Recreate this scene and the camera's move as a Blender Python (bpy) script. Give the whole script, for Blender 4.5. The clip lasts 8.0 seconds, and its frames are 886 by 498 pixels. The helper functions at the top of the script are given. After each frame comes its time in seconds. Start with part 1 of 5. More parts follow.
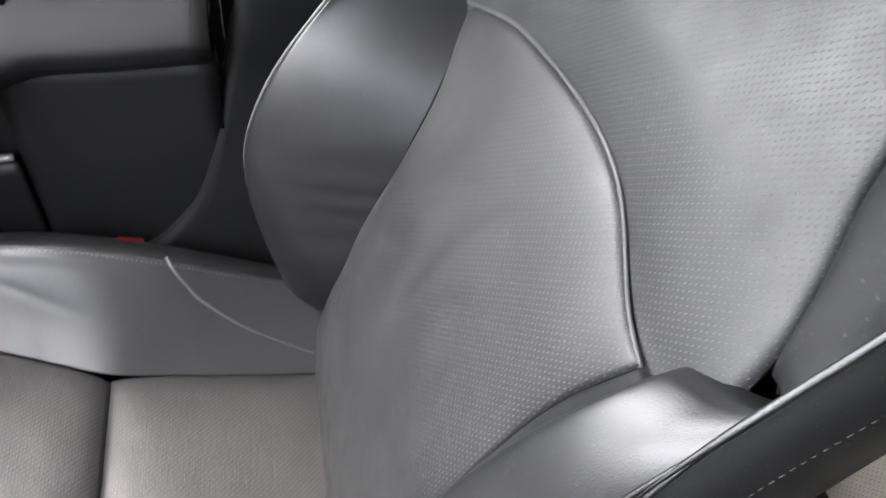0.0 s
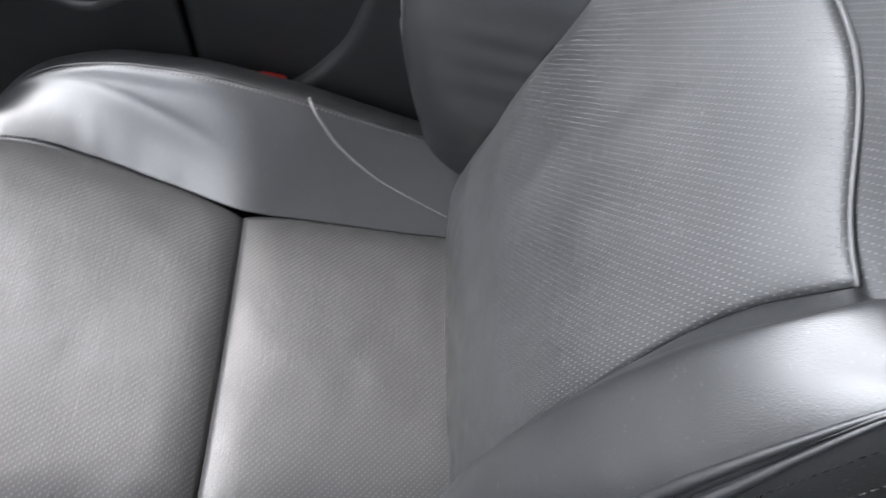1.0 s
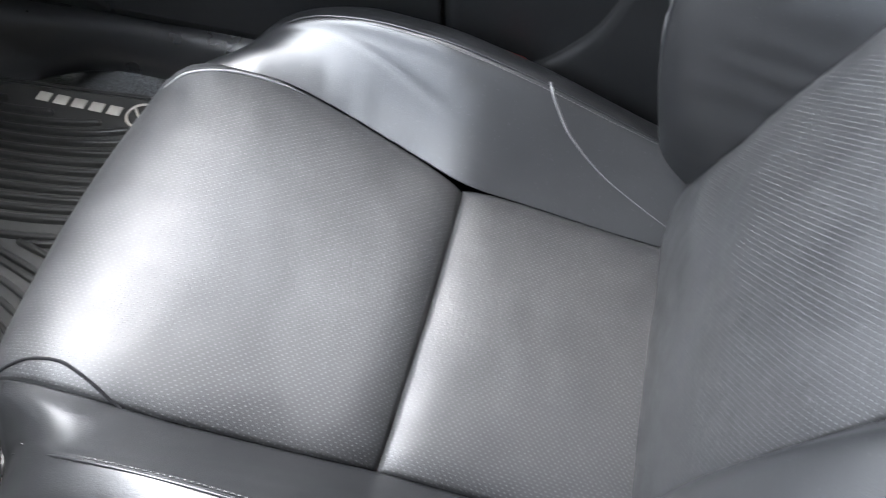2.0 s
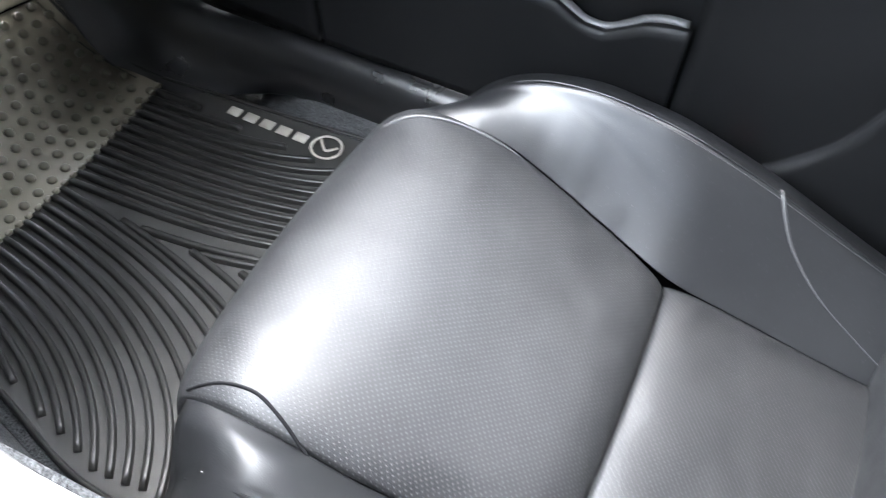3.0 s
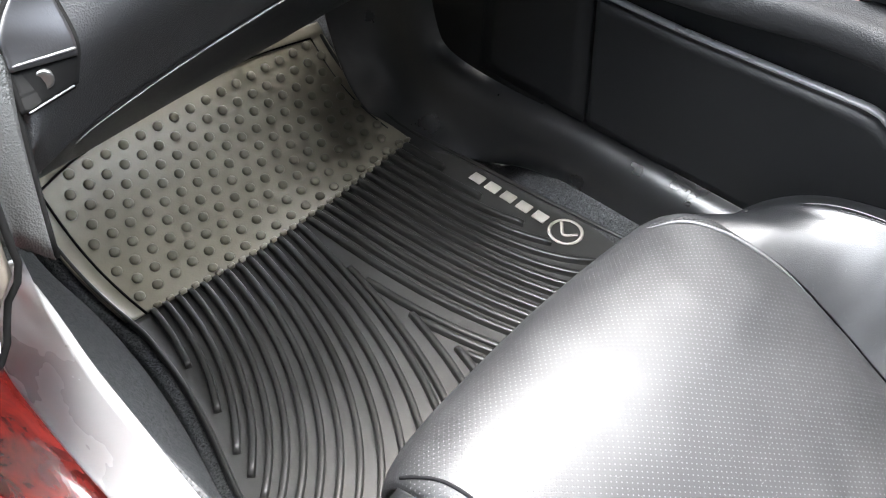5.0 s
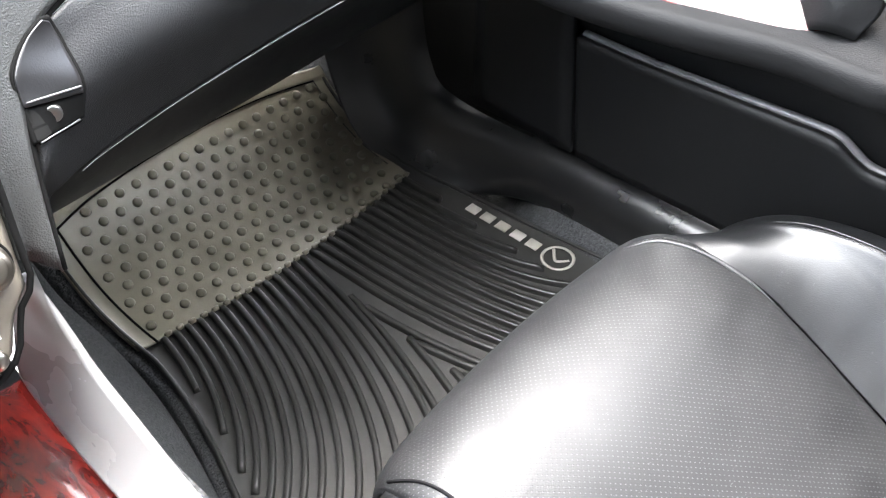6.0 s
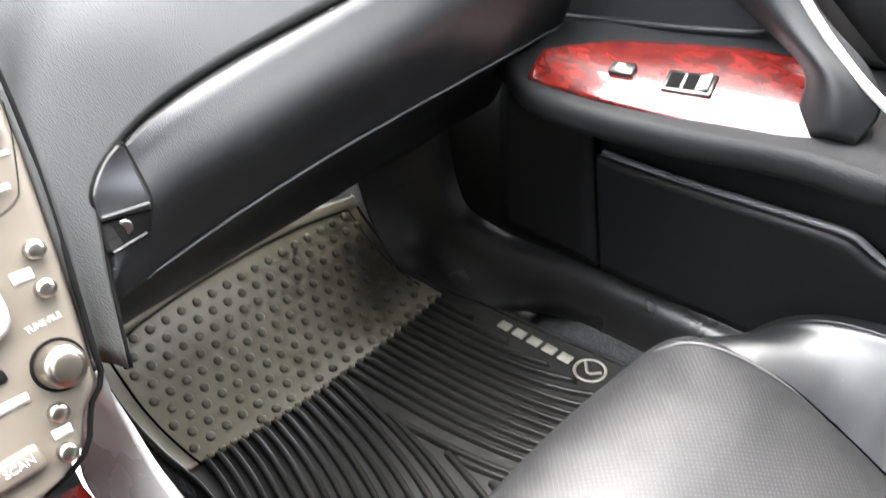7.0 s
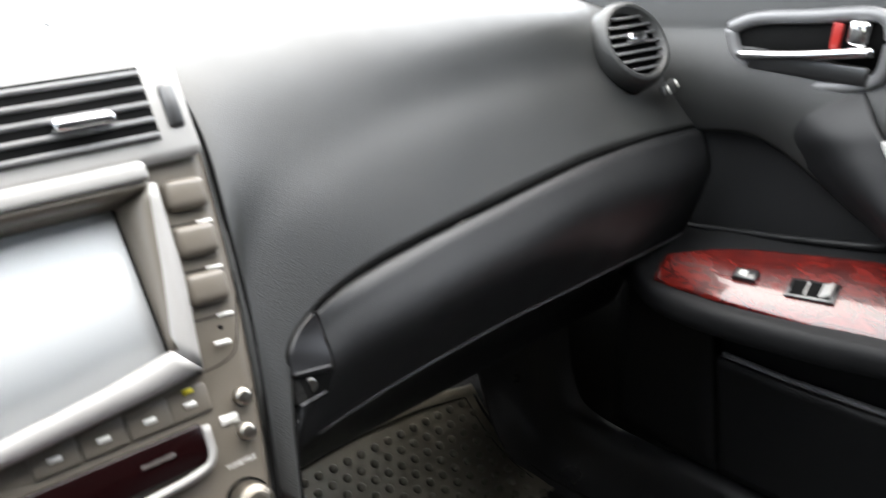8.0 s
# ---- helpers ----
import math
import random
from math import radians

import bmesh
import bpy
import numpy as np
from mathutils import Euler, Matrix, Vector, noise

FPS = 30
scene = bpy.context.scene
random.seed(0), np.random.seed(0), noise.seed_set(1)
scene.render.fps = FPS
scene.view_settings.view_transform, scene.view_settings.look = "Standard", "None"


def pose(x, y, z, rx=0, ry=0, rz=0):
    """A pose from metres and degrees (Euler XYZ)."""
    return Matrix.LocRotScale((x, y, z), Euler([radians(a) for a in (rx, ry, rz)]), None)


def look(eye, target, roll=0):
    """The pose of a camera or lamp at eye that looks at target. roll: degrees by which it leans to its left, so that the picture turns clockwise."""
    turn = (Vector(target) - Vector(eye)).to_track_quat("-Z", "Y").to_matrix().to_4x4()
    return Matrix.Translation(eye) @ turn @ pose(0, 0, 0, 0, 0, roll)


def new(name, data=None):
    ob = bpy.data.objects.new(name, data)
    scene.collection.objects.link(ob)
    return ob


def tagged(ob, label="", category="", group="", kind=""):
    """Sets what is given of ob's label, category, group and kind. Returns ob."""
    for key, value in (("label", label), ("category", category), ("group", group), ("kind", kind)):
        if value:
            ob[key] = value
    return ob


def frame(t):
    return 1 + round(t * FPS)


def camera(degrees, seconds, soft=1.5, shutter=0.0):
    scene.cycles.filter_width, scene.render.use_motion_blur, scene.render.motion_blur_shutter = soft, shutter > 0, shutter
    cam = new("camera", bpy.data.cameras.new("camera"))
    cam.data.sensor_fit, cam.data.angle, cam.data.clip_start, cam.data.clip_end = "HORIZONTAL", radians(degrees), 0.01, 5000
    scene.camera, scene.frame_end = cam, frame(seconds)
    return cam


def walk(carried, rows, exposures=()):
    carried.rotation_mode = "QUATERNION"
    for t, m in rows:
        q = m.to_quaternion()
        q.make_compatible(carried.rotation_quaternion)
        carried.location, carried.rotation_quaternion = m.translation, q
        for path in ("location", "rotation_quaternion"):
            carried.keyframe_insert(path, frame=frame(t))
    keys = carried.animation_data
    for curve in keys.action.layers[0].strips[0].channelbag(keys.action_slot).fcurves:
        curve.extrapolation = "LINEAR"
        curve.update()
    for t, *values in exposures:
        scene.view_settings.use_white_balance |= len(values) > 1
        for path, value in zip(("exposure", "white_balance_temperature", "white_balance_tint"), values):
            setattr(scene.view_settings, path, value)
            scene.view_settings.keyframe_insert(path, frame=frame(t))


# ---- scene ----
cam = camera(55.04, 8.0, soft=1.0, shutter=0.4)
PATH = [
    (0, (-0.4916, -0.0898, 0.9172), (0.1911, -0.2644, 0.2076), 5.34),
    (0.5, (-0.4627, -0.0818, 0.8960), (0.1589, -0.1888, 0.1200), 4.80),
    (1, (-0.4564, -0.0586, 0.8730), (0.1241, -0.1042, 0.0601), 5.32),
    (1.5, (-0.4613, -0.0334, 0.8570), (0.0968, 0.0169, 0.0287), 2.81),
    (1.7, (-0.4606, -0.0241, 0.8552), (0.0872, 0.0728, 0.0242), 0.83),
    (2.8, (-0.4808, 0.1159, 0.8244), (0.1067, 0.3148, 0.0400), 5.00),
    (3, (-0.4719, 0.1355, 0.8158), (0.1141, 0.3638, 0.0383), 5.53),
    (3.5, (-0.4520, 0.1874, 0.7898), (0.1158, 0.4944, 0.0260), 5.43),
    (4, (-0.4431, 0.2155, 0.7774), (0.0996, 0.5834, 0.0223), 4.26),
    (4.5, (-0.4415, 0.2312, 0.7741), (0.0851, 0.6333, 0.0251), 3.75),
    (4.7, (-0.4465, 0.2269, 0.7704), (0.0779, 0.6469, 0.0296), 3.57),
    (5.8, (-0.4612, 0.1906, 0.7845), (0.0600, 0.6624, 0.0734), 0.41),
    (6, (-0.4676, 0.1697, 0.7934), (0.0651, 0.6482, 0.0954), 0.16),
    (6.5, (-0.4823, 0.1527, 0.7951), (0.0808, 0.6616, 0.1440), -1.10),
    (7, (-0.5014, 0.1411, 0.8006), (0.0836, 0.7124, 0.2248), -3.28),
    (7.5, (-0.5310, 0.1233, 0.8107), (0.0881, 0.7587, 0.3492), -3.57),
    (7.7, (-0.5463, 0.1234, 0.8135), (0.0722, 0.7871, 0.3927), -3.11),
    (7.9, (-0.5658, 0.1220, 0.8125), (0.0389, 0.8243, 0.4367), -3.12),
    (8, (-0.5725, 0.1246, 0.8200), (0.0183, 0.8442, 0.4550), -2.91),
]
EXPOSURES = [(0, 4.68, 7200, 14), (0.8, 4.74, 6950, 13), (1.5, 4.9, 6700, 11), (3.0, 5.15, 6450, 10), (3.8, 5.38, 6650, 10), (4.4, 5.6, 6800, 10), (6.5, 5.22, 7000, 11), (7.0, 5.2, 7100, 11), (7.5, 4.4, 7200, 10), (8.0, 3.5, 7100, 10)]
walk(cam, [(t, look(eye, target, roll)) for t, eye, target, roll in PATH], EXPOSURES)

# ---- light: a bright overcast day ----
world = bpy.data.worlds.new("overcast_sky")
scene.world = world
world.use_nodes = True
wn = world.node_tree.nodes
sky = wn.new("ShaderNodeTexSky")
sky.sky_type = 'NISHITA'
sky.sun_disc = False
sky.sun_elevation, sky.sun_rotation = radians(72), radians(53)
sky.air_density, sky.dust_density = 1.0, 1.5
wash = wn.new("ShaderNodeHueSaturation")
wash.inputs["Saturation"].default_value = 0.6
world.node_tree.links.new(sky.outputs["Color"], wash.inputs["Color"])
world.node_tree.links.new(wash.outputs["Color"], wn["Background"].inputs["Color"])
wn["Background"].inputs["Strength"].default_value = 0.08
sun = new("sun", bpy.data.lights.new("sun", 'SUN'))
sun.data.energy, sun.data.angle, sun.data.color = 1.5, radians(130), (0.92, 0.97, 1.0)
sun.matrix_world = look((0.3, 0.8, 4.0), (0, 0, 0))


# ---- materials ----
def material(name, colour, rough, metal=0.0, spec=0.5, coat=0.0):
    m = bpy.data.materials.new(name)
    m.use_nodes = True
    b = m.node_tree.nodes["Principled BSDF"]
    b.inputs["Base Color"].default_value = (*colour, 1)
    b.inputs["Roughness"].default_value = rough
    b.inputs["Metallic"].default_value = metal
    b.inputs["Specular IOR Level"].default_value = spec
    b.inputs["Coat Weight"].default_value = coat
    b.inputs["Coat Roughness"].default_value = 0.05
    return m


class Net:
    """Short hand for a material's nodes."""

    def __init__(self, m):
        self.t = m.node_tree
        self.b = self.t.nodes["Principled BSDF"]

    def add(self, kind, **values):
        n = self.t.nodes.new("ShaderNode" + kind)
        for k, v in values.items():
            n.inputs[k.replace("_", " ")].default_value = v
        return n

    def link(self, a, b):
        self.t.links.new(a, b)

    def math(self, op, a, b=0.0, c=0.0):
        n = self.t.nodes.new("ShaderNodeMath")
        n.operation = op
        for i, v in enumerate((a, b, c)):
            if isinstance(v, (int, float)):
                n.inputs[i].default_value = v
            else:
                self.link(v, n.inputs[i])
        return n.outputs[0]

    def coords(self, which="Object"):
        return self.t.nodes.new("ShaderNodeTexCoord").outputs[which]

    def noise(self, scale, detail=3.0, rough=0.5, where=None):
        n = self.add("TexNoise", Scale=scale, Detail=detail, Roughness=rough)
        self.link(where or self.coords(), n.inputs["Vector"])
        return n.outputs["Fac"]

    def range(self, v, a, b, c, d):
        n = self.add("MapRange", From_Min=a, From_Max=b, To_Min=c, To_Max=d)
        self.link(v, n.inputs["Value"])
        return n.outputs["Result"]

    def mix(self, fac, a, b):
        n = self.t.nodes.new("ShaderNodeMix")
        n.data_type = 'RGBA'
        self.link(fac, n.inputs["Factor"])
        for v, i in ((a, 6), (b, 7)):
            if isinstance(v, tuple):
                n.inputs[i].default_value = (*v, 1)
            else:
                self.link(v, n.inputs[i])
        return n.outputs[2]

    def bump(self, height, strength, distance=0.001, under=None):
        n = self.add("Bump", Strength=strength, Distance=distance)
        self.link(height, n.inputs["Height"])
        if under:
            self.link(under, n.inputs["Normal"])
        return n.outputs["Normal"]


def leather(name, perforated, colour=(0.0100, 0.0104, 0.0114), rough=0.37, spec=0.8):
    m = material(name, colour, rough, spec=spec)
    n = Net(m)
    grain = n.add("TexVoronoi", Scale=900.0)
    n.link(n.coords(), grain.inputs["Vector"])
    soft = n.noise(38.0, 4.0, 0.6)
    wide = n.noise(9.0, 3.0, 0.6)
    wear = n.range(soft, 0.3, 0.75, 0.0, 1.0)
    base = n.mix(wear, tuple(c * 0.86 for c in colour), tuple(c * 1.18 for c in colour))
    spread = 0.06 if perforated else 0.015
    blotch = n.math('ADD', n.range(wide, 0.3, 0.7, rough - spread, rough + 1.3 * spread), n.range(soft, 0.3, 0.7, -spread, spread))
    n.link(blotch, n.b.inputs["Roughness"])
    nrm = n.bump(grain.outputs["Distance"], 0.16, 0.0006)
    nrm = n.bump(soft, 0.10 if perforated else 0.035, 0.004, nrm)
    # fine creases that run one way, and pale rubbed flecks
    long = n.add("Mapping")
    long.inputs["Rotation"].default_value = (0.3, 0.2, 0.6)
    long.inputs["Scale"].default_value = (1.0, 5.0, 2.0)
    n.link(n.coords(), long.inputs["Vector"])
    crease = n.noise(60.0, 5.0, 0.65, long.outputs[0])
    nrm = n.bump(crease, 0.22 if perforated else 0.05, 0.0018, nrm)
    rub = n.noise(150.0, 3.0, 0.6, long.outputs[0])
    base = n.mix(n.range(rub, 0.66, 0.74, 0.0, 0.5), base, (0.12, 0.12, 0.12))
    if perforated:
        sep = n.add("SeparateXYZ")
        n.link(n.coords("UV"), sep.inputs[0])
        pitch = 0.0041 * math.sqrt(2)
        ends = [n.math('DIVIDE', n.math(op, sep.outputs["X"], sep.outputs["Y"]), pitch) for op in ('ADD', 'SUBTRACT')]
        fu, fv = (n.math('SUBTRACT', n.math('FRACT', n.math('ADD', e, 100.0)), 0.5) for e in ends)
        d = n.math('SQRT', n.math('ADD', n.math('MULTIPLY', fu, fu), n.math('MULTIPLY', fv, fv)))
        hole = n.range(d, 0.09, 0.17, 1.0, 0.0)
        base = n.mix(hole, base, (0.13, 0.13, 0.133))
        nrm = n.bump(n.math('SUBTRACT', 1.0, hole), 0.5, 0.0006, nrm)
        n.link(n.math('MULTIPLY', n.math('SUBTRACT', 1.0, n.math('MULTIPLY', hole, 1.0)), spec), n.b.inputs["Specular IOR Level"])
    n.link(base, n.b.inputs["Base Color"])
    n.link(nrm, n.b.inputs["Normal"])
    return m


def plastic(name, colour, rough, scale=700.0, depth=0.25, spec=0.4):
    m = material(name, colour, rough, spec=spec)
    n = Net(m)
    cells = n.add("TexVoronoi", Scale=scale)
    n.link(n.coords(), cells.inputs["Vector"])
    wide = n.noise(14.0, 4.0, 0.6)
    n.link(n.mix(wide, tuple(c * 0.85 for c in colour), tuple(c * 1.15 for c in colour)), n.b.inputs["Base Color"])
    n.link(n.range(wide, 0.3, 0.7, rough - 0.05, rough + 0.06), n.b.inputs["Roughness"])
    n.link(n.bump(cells.outputs["Distance"], depth, 0.0005), n.b.inputs["Normal"])
    return m


def rubber(name, colour=(0.028, 0.0275, 0.025), rough=0.36, spec=0.5):
    m = material(name, colour, rough, spec=spec)
    n = Net(m)
    dust = n.noise(11.0, 6.0, 0.65)
    fine = n.noise(420.0, 2.0, 0.5)
    n.link(n.mix(n.range(dust, 0.35, 0.7, 0.0, 1.0), tuple(c * 0.9 for c in colour), tuple(c * 1.25 for c in colour)), n.b.inputs["Base Color"])
    n.link(n.range(dust, 0.3, 0.7, rough - 0.06, rough + 0.08), n.b.inputs["Roughness"])
    n.link(n.bump(fine, 0.2, 0.0005), n.b.inputs["Normal"])
    return m


def carpet_material(name, colour):
    m = material(name, colour, 0.95, spec=0.1)
    n = Net(m)
    fibre = n.noise(400.0, 3.0, 0.8)
    tuft = n.noise(160.0, 3.0, 0.6)
    n.link(n.mix(n.range(fibre, 0.3, 0.7, 0.0, 1.0), tuple(c * 0.15 for c in colour), tuple(c * 3.2 for c in colour)), n.b.inputs["Base Color"])
    n.link(n.bump(tuft, 0.7, 0.003, n.bump(fibre, 0.8, 0.002)), n.b.inputs["Normal"])
    return m


def wood_material(name):
    m = material(name, (0.22, 0.02, 0.012), 0.25, spec=0.5, coat=0.7)
    n = Net(m)
    where = n.add("Mapping")
    where.inputs["Scale"].default_value = (3.0, 1.0, 3.0)
    n.link(n.coords(), where.inputs["Vector"])
    burl = n.add("TexNoise", Scale=26.0, Detail=7.0, Roughness=0.65, Distortion=1.6)
    n.link(where.outputs[0], burl.inputs["Vector"])
    knots = n.noise(48.0, 3.0, 0.6)
    a = n.mix(n.range(burl.outputs["Fac"], 0.35, 0.68, 0.0, 1.0), (0.030, 0.0026, 0.0026), (0.135, 0.010, 0.007))
    n.link(n.mix(n.range(knots, 0.56, 0.7, 0.0, 0.8), a, (0.028, 0.003, 0.003)), n.b.inputs["Base Color"])
    return m


LEATHER = leather("smooth_black_leather", False)
LEATHER_PERF = leather("perforated_black_leather", True, rough=0.50, spec=0.80)
# cream colour puts the strong window light on the bench into its leather
LEATHER_SUNLIT = leather("sunlit_leather_in_cream", True, (0.46, 0.42, 0.36), 0.5)
LEATHER_SIDE = leather("side_black_vinyl", False, (0.009, 0.0092, 0.0098), 0.60, 0.35)
# piping is coloured lighter than the leather to carry its highlight
PIPING = material("piping_leather", (0.085, 0.085, 0.087), 0.38, spec=0.6)
# lighter grey that paints the highlight along glovebox and latch edges
EDGE_GLINT = material("grey_edge_highlight", (0.11, 0.11, 0.112), 0.4)
THREAD = material("grey_thread", (0.10, 0.10, 0.10), 0.7)
SEAM_GREY = material("dull_grey_thread", (0.03, 0.03, 0.03), 0.8)
SEAM = material("seam_shadow_fabric", (0.008, 0.008, 0.009), 0.9, spec=0.1)
DOOR_BLACK = plastic("black_door_plastic", (0.009, 0.0093, 0.0100), 0.46, spec=0.3)
ARM_BLACK = plastic("black_armrest_skin", (0.009, 0.0092, 0.0098), 0.55, 900.0, 0.5, 0.2)
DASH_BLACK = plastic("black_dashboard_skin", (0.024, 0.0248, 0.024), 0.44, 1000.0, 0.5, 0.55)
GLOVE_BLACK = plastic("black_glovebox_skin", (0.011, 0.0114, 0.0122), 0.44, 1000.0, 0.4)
SATIN_BLACK = plastic("satin_black_plastic", (0.010, 0.010, 0.0105), 0.31, 900.0, 0.12, 1.0)
LATCH_GREY = plastic("satin_grey_latch", (0.016, 0.016, 0.017), 0.30, 900.0, 0.1, 0.5)
LOCK_METAL = material("dull_lock_metal", (0.22, 0.22, 0.21), 0.4, metal=1.0)
# near black: the shade of gaps, recesses and hollows is put into the colour
GAP_SHADE = material("gap_shade_black", (0.004, 0.004, 0.004), 0.9, spec=0.1)
RUBBER = rubber("black_rubber", (0.020, 0.0196, 0.0185), 0.34)
FLOOR_RUBBER = rubber("dust_filmed_rubber", (0.032, 0.0312, 0.029), 0.42)
# on the pocket lip this grey carries the highlight in its colour
LIP_GREY = plastic("lighter_grey_plastic", (0.14, 0.14, 0.142), 0.30, 900.0, 0.1, 0.6)
DUSTY_RUBBER = rubber("dusty_worn_rubber", (0.215, 0.195, 0.148), 0.36, 1.0)
STUD_RUBBER = rubber("dusty_stud_rubber", (0.145, 0.132, 0.102), 0.34)
EMBLEM = material("worn_grey_rubber_print", (0.42, 0.39, 0.34), 0.6)
CARPET = carpet_material("charcoal_carpet", (0.042, 0.0432, 0.0444))
WOOD = wood_material("red_burl_wood")
SILVER = plastic("silver_painted_plastic", (0.32, 0.312, 0.30), 0.30, 900.0, 0.05, 0.5)
TRIM_SILVER = plastic("scuffed_silver_trim", (0.24, 0.235, 0.23), 0.28, 900.0, 0.08, 0.8)
BRONZE = plastic("warm_silver_plastic", (0.125, 0.109, 0.089), 0.36, 900.0, 0.05, 0.5)
BUTTON_METAL = material("worn_button_metal", (0.42, 0.39, 0.34), 0.28, metal=1.0)
KNOB_METAL = material("satin_knob_metal", (0.24, 0.215, 0.18), 0.38, metal=1.0)
CHROME = material("chrome", (0.75, 0.75, 0.75), 0.12, metal=1.0)
DULL_PRINT = material("dull_grey_print", (0.20, 0.18, 0.17), 0.6)
WHITE_PRINT = material("white_print", (0.75, 0.74, 0.70), 0.6)
# the pale base colour stands in for the sky mirrored in the screen
SCREEN = material("glossy_screen_sky_tone", (0.50, 0.515, 0.52), 0.04, spec=1.0)
RED_PLASTIC = material("red_plastic", (0.30, 0.014, 0.010), 0.4)
GREY_CLOTH = plastic("grey_headliner", (0.40, 0.40, 0.40), 0.95, 400.0, 0.3, 0.1)


# ---- shaping ----
def part(name, bm, mat, parent=None, label="", smooth=True):
    me = bpy.data.meshes.new(name)
    bmesh.ops.recalc_face_normals(bm, faces=bm.faces)
    bm.to_mesh(me)
    bm.free()
    me.materials.append(mat)
    if smooth:
        me.polygons.foreach_set("use_smooth", [True] * len(me.polygons))
    ob = new(name, me)
    if parent:
        ob.parent = parent
    if label:
        tagged(ob, label)
    return ob


def thing(name, label, category, group="", kind=""):
    return tagged(new(name), label, category, group, kind)


def curve(points, n):
    """n points evenly along a smooth line through the given ones."""
    pts = [Vector(p) for p in points]
    if len(pts) == 2:
        return [pts[0].lerp(pts[1], i / (n - 1)) for i in range(n)]
    fine = []
    ext = [2 * pts[0] - pts[1], *pts, 2 * pts[-1] - pts[-2]]
    for i in range(1, len(ext) - 2):
        a, b, c, d = ext[i - 1:i + 3]
        for k in range(16):
            t = k / 16
            fine.append(0.5 * (2 * b + (c - a) * t + (2 * a - 5 * b + 4 * c - d) * t * t + (3 * b - a - 3 * c + d) * t ** 3))
    fine.append(pts[-1])
    lengths = [0.0]
    for a, b in zip(fine, fine[1:]):
        lengths.append(lengths[-1] + (b - a).length)
    out, j = [], 0
    for i in range(n):
        s = lengths[-1] * i / (n - 1)
        while j < len(fine) - 2 and lengths[j + 1] < s:
            j += 1
        span = max(lengths[j + 1] - lengths[j], 1e-9)
        out.append(fine[j].lerp(fine[j + 1], min(1, max(0, (s - lengths[j]) / span))))
    return out


def sheet(fn, nu, nv, thick=0.004, bm=None, across_x=False, rise=0.0):
    """A skin with thickness through fn(u, v), and a map in metres; rise: the map's length up the sheet for each metre of height."""
    bm = bm or bmesh.new()
    uv = bm.loops.layers.uv.verify()
    p = [[Vector(fn(i / (nu - 1), j / (nv - 1))) for j in range(nv)] for i in range(nu)]
    mu, mv = nu // 2, nv // 2
    lu, lv = [0.0], [0.0]
    for i in range(1, nu):
        lu.append(lu[-1] + (p[i][mv] - p[i - 1][mv]).length)
    for j in range(1, nv):
        lv.append(lv[-1] + (p[mu][j] - p[mu][j - 1]).length)
    top = [[bm.verts.new(q) for q in line] for line in p]
    where = {v: (v.co.x if across_x else lu[i], v.co.z * rise if rise else lv[j]) for i, line in enumerate(top) for j, v in enumerate(line)}
    low = []
    for i in range(nu):
        line = []
        for j in range(nv):
            du = p[min(i + 1, nu - 1)][j] - p[max(i - 1, 0)][j]
            dv = p[i][min(j + 1, nv - 1)] - p[i][max(j - 1, 0)]
            nrm = du.cross(dv)
            nrm = nrm.normalized() if nrm.length > 1e-12 else Vector((0, 0, 1))
            v = bm.verts.new(p[i][j] - nrm * thick)
            where[v] = (v.co.x if across_x else lu[i], v.co.z * rise if rise else lv[j])
            line.append(v)
        low.append(line)
    faces = []
    for i in range(nu - 1):
        for j in range(nv - 1):
            faces.append((top[i][j], top[i + 1][j], top[i + 1][j + 1], top[i][j + 1]))
            faces.append((low[i][j], low[i][j + 1], low[i + 1][j + 1], low[i + 1][j]))
    for i in range(nu - 1):
        faces.append((top[i][0], low[i][0], low[i + 1][0], top[i + 1][0]))
        faces.append((top[i][-1], top[i + 1][-1], low[i + 1][-1], low[i][-1]))
    for j in range(nv - 1):
        faces.append((top[0][j], top[0][j + 1], low[0][j + 1], low[0][j]))
        faces.append((top[-1][j], low[-1][j], low[-1][j + 1], top[-1][j + 1]))
    for f in faces:
        try:
            face = bm.faces.new(f)
        except ValueError:
            continue
        for loop in face.loops:
            loop[uv].uv = where[loop.vert]
    return bm


def across(lines, samples):
    """A function of u along and v across, through section lines given from one side to the other."""
    rows = [curve(line, samples) for line in lines]
    cols = {}

    def fn(u, v):
        k = round(u * (samples - 1))
        if k not in cols:
            cols[k] = curve([r[k] for r in rows], 121)
        c = cols[k]
        x = v * 120
        i = min(int(x), 119)
        return c[i].lerp(c[i + 1], x - i)
    return fn


def tube(points, radius, n=24, sides=8, bm=None, flat=1.0, up=(0, 0, 1)):
    bm = bm or bmesh.new()
    line = curve(points, n)
    rings = []
    for i, q in enumerate(line):
        d = (line[min(i + 1, n - 1)] - line[max(i - 1, 0)]).normalized()
        a = d.cross(Vector(up))
        a = a.normalized() if a.length > 1e-6 else d.orthogonal().normalized()
        b = a.cross(d).normalized()
        r = radius(i / (n - 1)) if callable(radius) else radius
        rings.append([bm.verts.new(q + a * r * math.cos(2 * math.pi * k / sides) + b * r * flat * math.sin(2 * math.pi * k / sides)) for k in range(sides)])
    for a, b in zip(rings, rings[1:]):
        for k in range(sides):
            bm.faces.new((a[k], a[(k + 1) % sides], b[(k + 1) % sides], b[k]))
    bm.faces.new(rings[0])
    bm.faces.new(list(reversed(rings[-1])))
    return bm


